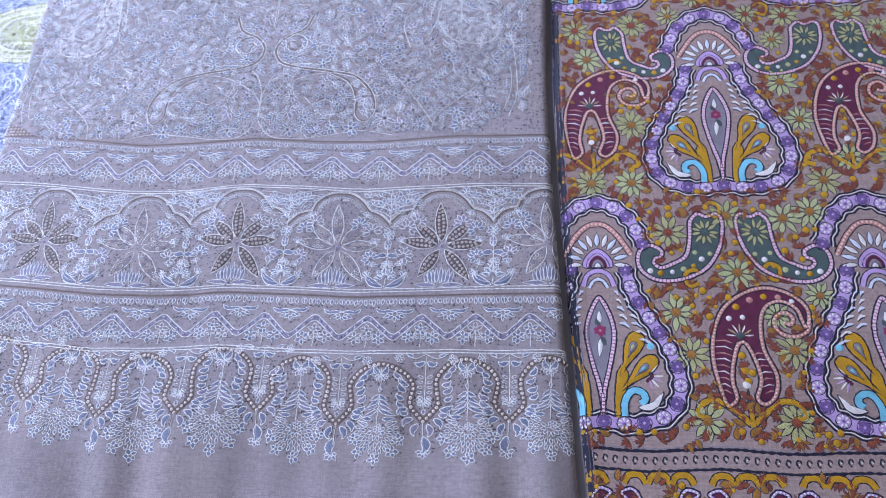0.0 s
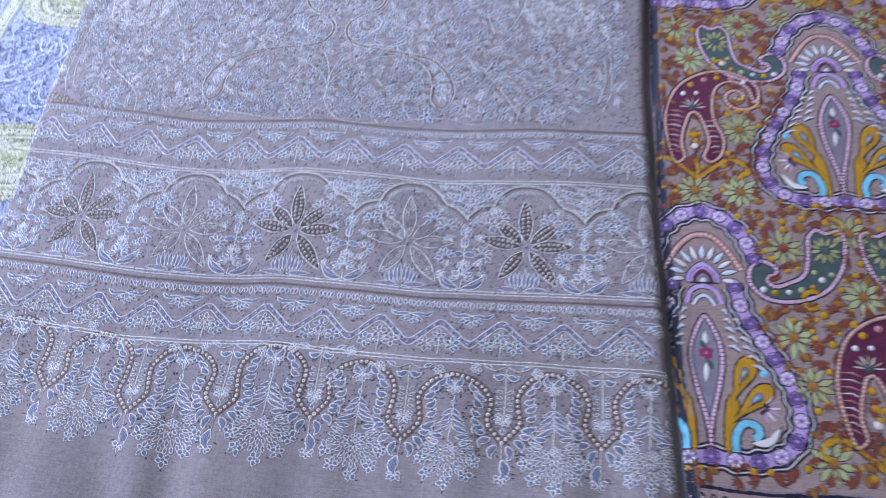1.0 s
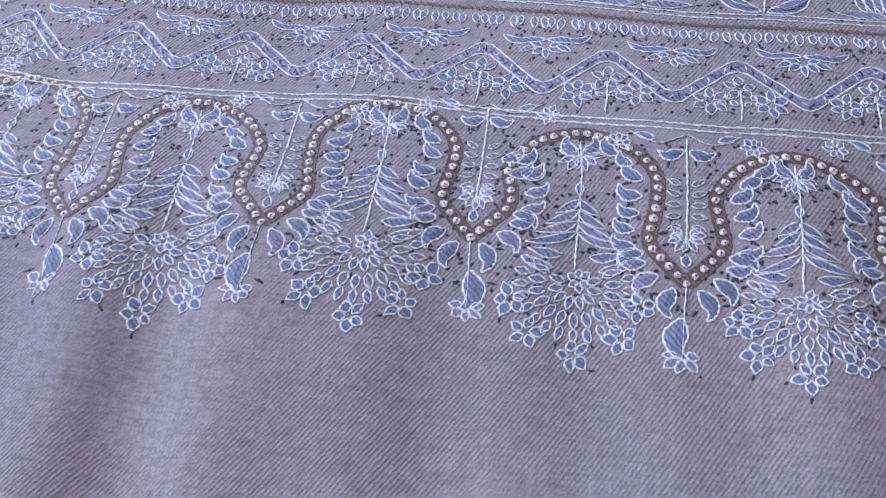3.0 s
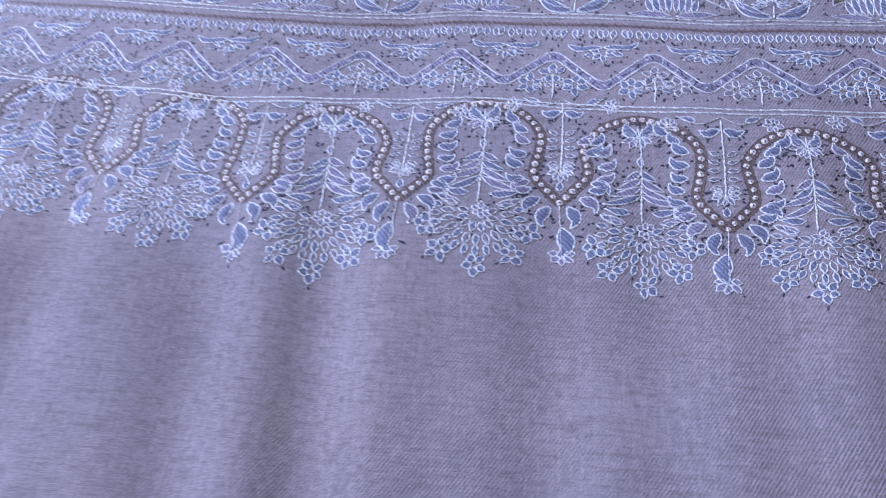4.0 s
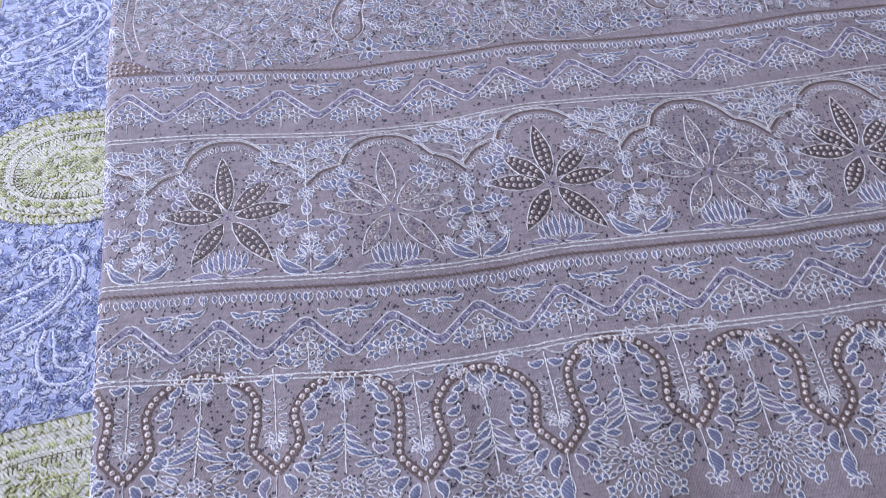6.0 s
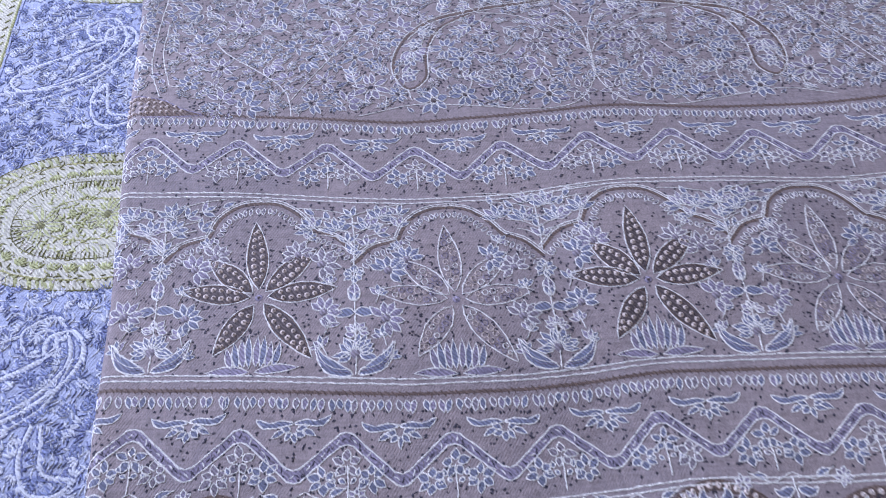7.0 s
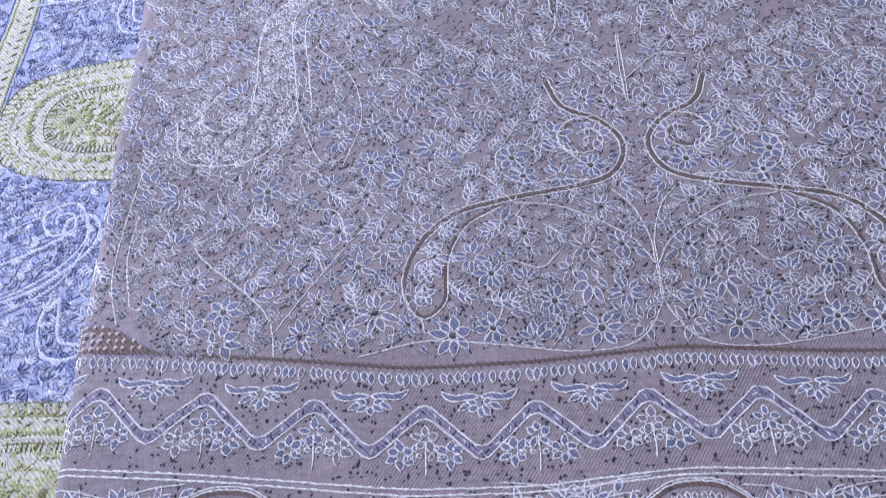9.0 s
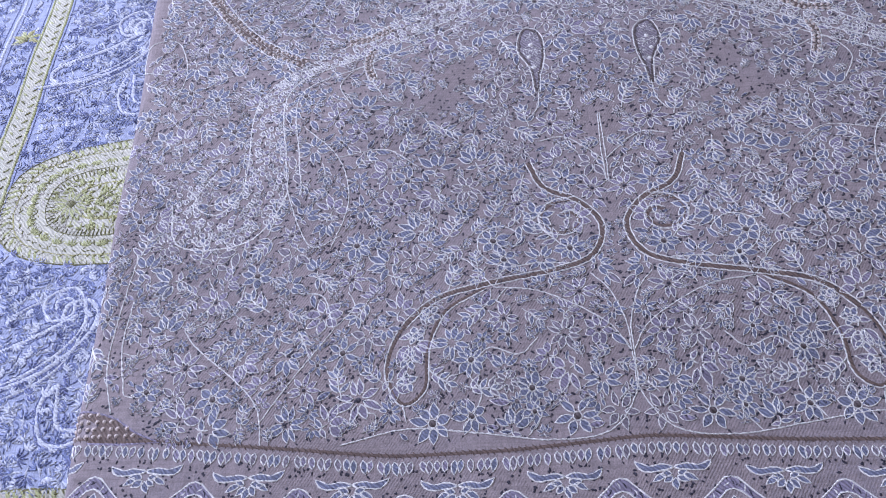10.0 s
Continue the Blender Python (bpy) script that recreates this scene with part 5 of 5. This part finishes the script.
    rows.put("looped_braid", shawl, EAST, label="navy braid of small loops")
    rng = random.Random(8)
    for k in range(9):
        xx = .055 + .062 * k
        for s in (1, -1):
            p = Pen()
            framed(p, spline([(0, 0), (.012, .012), (.015, .028), (.008, .038), (-.002, .034), (.004, .026), (.001, .012)], 4, True), WINE, ORCHID, .0028, IVORY, .0026)
            p.put("border_paisley", shawl, EAST, xx + s * .004, .083, flip=s < 0, label="small wine paisley with an orchid border")
        sunflower_on(shawl, xx + .031, .098, .0150, MUSTARD, TAN, 13, 0)
        for dx in (-.014, .014, .031):
            c = Pen()
            cord(c, [(-.008, 0), (-.004, .006), (.004, .006), (.008, 0)], .0050, MUSTARD)
            c.put("mustard_curl", shawl, EAST, xx + dx, .1235)
    items = []
    for x, y in free_spots(rng, 1400, .035, .56, -.02, .128, .0072, ()):
        items.append((rng.choice(fill), x, y, rng.uniform(0, 360), rng.uniform(.7, 1)))
    scatter(shawl, EAST, "border_leaf", items, 120)
    return shawl


# ---- the blue shawl on the west side ----
def west_height(u, v):
    return 0.0008 * np.sin(u * 40 + v * 23) + 0.0010 * np.sin(v * 31 - u * 9) + 0.0005 * np.sin(v * 83 + u * 50)


WEST = wrap(lambda v: -0.98 + 0 * v, lambda v: mid_left(v) + 0.016, -0.0055, west_height, 0.005, -0.0118, 0.7)


def green_medallion(shawl, x, y, k):
    ln = lambda s: turned(spline(np.array([(-.060, -.002), (-.052, .024), (-.026, .038), (.012, .041), (.050, .040), (.090, .034), (.090, -.030), (.050, -.036), (.010, -.041), (-.028, -.037), (-.052, -.024)]) * s, 6, True), (6, -3, 4, 0)[k % 4], x, y)
    body = Pen()
    flat_fill(body, even(np.vstack((ln(1.0), ln(1.0)[:1])), .006)[0][:-1], BONE, .0003)
    for s, m, w in ((1.0, OLIVE, .0010), (.86, SAGE, .0012), (.62, BONE, .0028), (.57, OLIVE, .0008), (.30, SAGE, .0016)):
        body.line(even(np.vstack((ln(s), ln(s)[:1])), .002)[0], w, m, h=.0008)
    ob = body.put("green_medallion", shawl, WEST, label="straw-green paisley medallion with rings of satin stitches")
    rng = random.Random(20 + k)
    for ring, (s, length, width, lean, tone, step) in enumerate(((.93, .0060, .0024, 35, LIME, .0036), (.975, .0028, .0012, 30, OLIVE, .0036), (.885, .0034, .0014, -35, OLIVE, .0036), (.53, .0050, .0012, 0, OLIVE, .0022), (.68, .0034, .0014, 20, OLIVE, .0036), (.80, .0030, .0014, 60, OLIVE, .0050), (.44, .0040, .0016, 30, LIME, .0032))):
        p = Pen()
        pts, way = even(np.vstack((ln(s), ln(s)[:1])), step)
        for (a, b), d in zip(pts, way):
            ang = math.degrees(math.atan2(d[1], d[0])) + lean + rng.uniform(-10, 10)
            o = turned([(0, -length / 2), (.0002, 0), (0, length / 2)], ang, a, b)
            p.line(o, width * .85, tone if rng.random() < .65 else BONE, h=.0010)
        p.put("stitch_ring", shawl, WEST)
    tufts = Pen()
    pts, way = even(np.vstack((ln(.745), ln(.745)[:1])), .0085)
    for (a, b), d in zip(pts, way):
        ang = math.degrees(math.atan2(d[1], d[0])) + 180
        for t in (-48, -24, 0, 24, 48):
            leaf(tufts, a, b, ang + t, .0056, .0017, BONE if t % 48 else LIME, LIME, 0, .0005, .0008, n=3)
    for a, b, n, r in ((-.020, -.002, 13, .0115), (.012, .002, 12, .0105), (.040, .003, 12, .0100)):
        q = turned([(a, b)], 0, x, y)[0]
        tufts.pen(bloom(n, r, BONE, LIME, OLIVE, .22), q[0], q[1], lift=.0006)
    inner_line = ln(.96)
    for a, b in free_spots(rng, 1500, x - .065, x + .05, y - .043, y + .043, .0028, ()):
        if inside(inner_line, [(a, b)])[0]:
            ang = rng.uniform(0, 360)
            tufts.line(turned([(0, -.0014), (.0002, 0), (0, .0014)], ang, a, b), .0009, rng.choice((SAGE, OLIVE, LIME, IVORY)), h=.0009)
    for _ in range(260):
        t, u = rng.uniform(0, 6.28), rng.uniform(.05, .52)
        a, b = x + .06 * u * math.cos(t), y + .041 * u * math.sin(t)
        leaf(tufts, a + .04 * rng.random() * (rng.random() < .4), b, rng.uniform(0, 360), .0046, .0016, rng.choice((OLIVE, BONE, SAGE)), LIME, 0, .0006, .0010, n=3)
    tufts.put("tuft_filling", shawl, WEST)
    return ln(1.03)


def ice_cord(pen, pts, w=.0024, dark=DEEP):
    ln = spline(pts, 8)
    pen.band(beside(ln, w / 2), beside(ln, -w / 2), ICE, .0009)
    for s in (1, -1):
        pen.line(even(beside(ln, s * (w / 2 + .0005)), .0020)[0], .0008, dark, h=.0005)


def blue_paisley(shawl, x, y):
    p = Pen()
    body = [(.010, .030), (-.010, .018), (-.034, .008), (-.044, .000), (-.040, -.008), (-.026, -.0085), (-.004, -.001), (.014, .014), (.020, .028), (.014, .038), (.004, .036), (.003, .028), (.009, .027)]
    ice_cord(p, [(a + x, b + y) for a, b in body], .0024)
    ice_cord(p, [(x - .024, y + .030), (x - .014, y + .036), (x - .008, y + .038)], .0014)
    p.put("blue_paisley", shawl, WEST, label="ice-blue outlined paisley with a curled tip")
    q = Pen()
    ice_cord(q, [(x + .004, y - .006), (x + .001, y - .020), (x + .006, y - .034), (x + .018, y - .036), (x + .024, y - .030), (x + .012, y - .027), (x + .009, y - .014), (x + .008, y - .006)], .0020)
    for k in range(5):
        q.knot(x + .0045 + .0012 * max(0, k - 2) * 2, y - .016 - .0042 * k, .0010, DEEP, .0012, 6)
    q.put("teardrop_motif", shawl, WEST, label="ice-blue teardrop with dotted rim")
    return body


def west_shawl():
    shawl = thing("blue_shawl", "periwinkle blue wool shawl embroidered with straw-green paisleys", "shawl", "shawls on the table")
    cloth_sheet("cloth", shawl, WEST, -.99, -.47, -.30, 1.10, .004, BLUE_CLOTH, "periwinkle blue wool ground")
    blocks = []
    for k in range(-1, 4):
        yc = .178 + .1967 * k
        blocks.append(green_medallion(shawl, -.527 - .002 * (k % 2), yc, k + 4))
        blue_paisley(shawl, -.537, yc + .096)
    stripe_x = lambda v: -.6035 + .03 * (v - .25)
    v = np.arange(-.25, 1.0, .004)
    band = Pen()
    for off, w, m, h in ((0, .0135, BONE, .0005), (.0062, .0016, LIME, .0010), (-.0062, .0016, LIME, .0010), (.0085, .0008, DEEP, .0006), (-.0085, .0008, DEEP, .0006), (-.026, .0018, ICE, .0009), (-.029, .0009, DEEP, .0006), (-.023, .0009, DEEP, .0006)):
        band.line(np.column_stack((stripe_x(v) + off, v)), w, m, h=h, lump=.05)
    for i, y in enumerate(np.arange(-.2, .95, .0030)):
        xx = stripe_x(y)
        s = 1 if i % 2 else -1
        band.line([(xx + s * .0012, y - .0012), (xx + s * .0026, y), (xx + s * .0040, y + .0014)], .0014, LIME if i % 3 else OLIVE, h=.0012)
    band.put("green_stripe", shawl, WEST, label="bone stripe worked with straw-green stitches")
    for y in (.048, .373, .698):
        p = Pen()
        for a in (-120, -75, -30, 15, 60, 105):
            leaf(p, 0, 0, a, .0095, .0040, BONE, LIME if a % 2 else SAGE, .15, .0007, .0008)
        p.knot(0, 0, .0024, OLIVE, .0010, 8)
        p.put("green_sprig", shawl, WEST, stripe_x(y) - .015, y, 20, label="small straw-green leaf sprig")
    rng = random.Random(11)
    fans = []
    for i in range(16):
        p = Pen()
        tone, edge = ((BLUE, ICE), (ICE, BLUE), (DEEP, ICE), (ICE, DEEP), (BLUE, ICE))[i % 5]
        if i % 3 == 0:
            for a in range(-70, 71, 28):
                o = turned([(0, .001), (.0002, .0032), (0, .0058)], a + rng.uniform(-6, 6))
                p.line(o, .0012, tone, h=.0009, lump=.1)
            p.line([(0, -.004), (.0004, -.001), (0, .0025)], .0008, edge)
        elif i % 3 == 1:
            for a in (-40, -15, 15, 40):
                leaf(p, 0, 0, a, rng.uniform(.0045, .0065), .0018, edge, tone, 0, .0005, .0006, n=3)
        else:
            for j in range(4):
                for s in (1, -1):
                    o = turned([(0, .0005), (0, .0022), (0, .0042)], s * 55, 0, .0022 * j - .004)
                    p.line(o, .0010, edge if (j + i) % 2 else tone, h=.0009, lump=.1)
        fans.append(p)
    items = []
    for x, y in free_spots(rng, 34000, -.67, -.485, -.02, .78, .0039, blocks):
        if abs(x - stripe_x(y)) > .011 and abs(x - stripe_x(y) + .026) > .005:
            items.append((rng.choice(fans), x, y, rng.uniform(0, 360), rng.uniform(.75, 1.05)))
    items.sort(key=lambda it: abs(it[1] + .54) + .2 * abs(it[2] - .4))
    scatter(shawl, WEST, "stitch_fan", items, 290)
    for k in range(-1, 6):
        yc = .178 + .1967 * k
        sp = Pen()
        t = np.linspace(0, 3.3 * math.pi, 22)
        r = .0030 + .0105 * t / t[-1]
        ang = -.3 + t[-1] - t
        curl = np.column_stack((-.536 + r * np.cos(ang), yc - .066 + r * np.sin(ang)))
        tail = [(-.525, yc - .082), (-.538, yc - .096), (-.560, yc - .107), (-.590, yc - .112)]
        ice_cord(sp, np.vstack((curl[::3], tail)), .0019)
        ice_cord(sp, [(-.521, yc - .076), (-.530, yc - .098), (-.552, yc - .112), (-.580, yc - .120)], .0015)
        sp.put("ice_spiral", shawl, WEST, label="ice-blue spiral scroll")
    return shawl


east_shawl()
west_shawl()
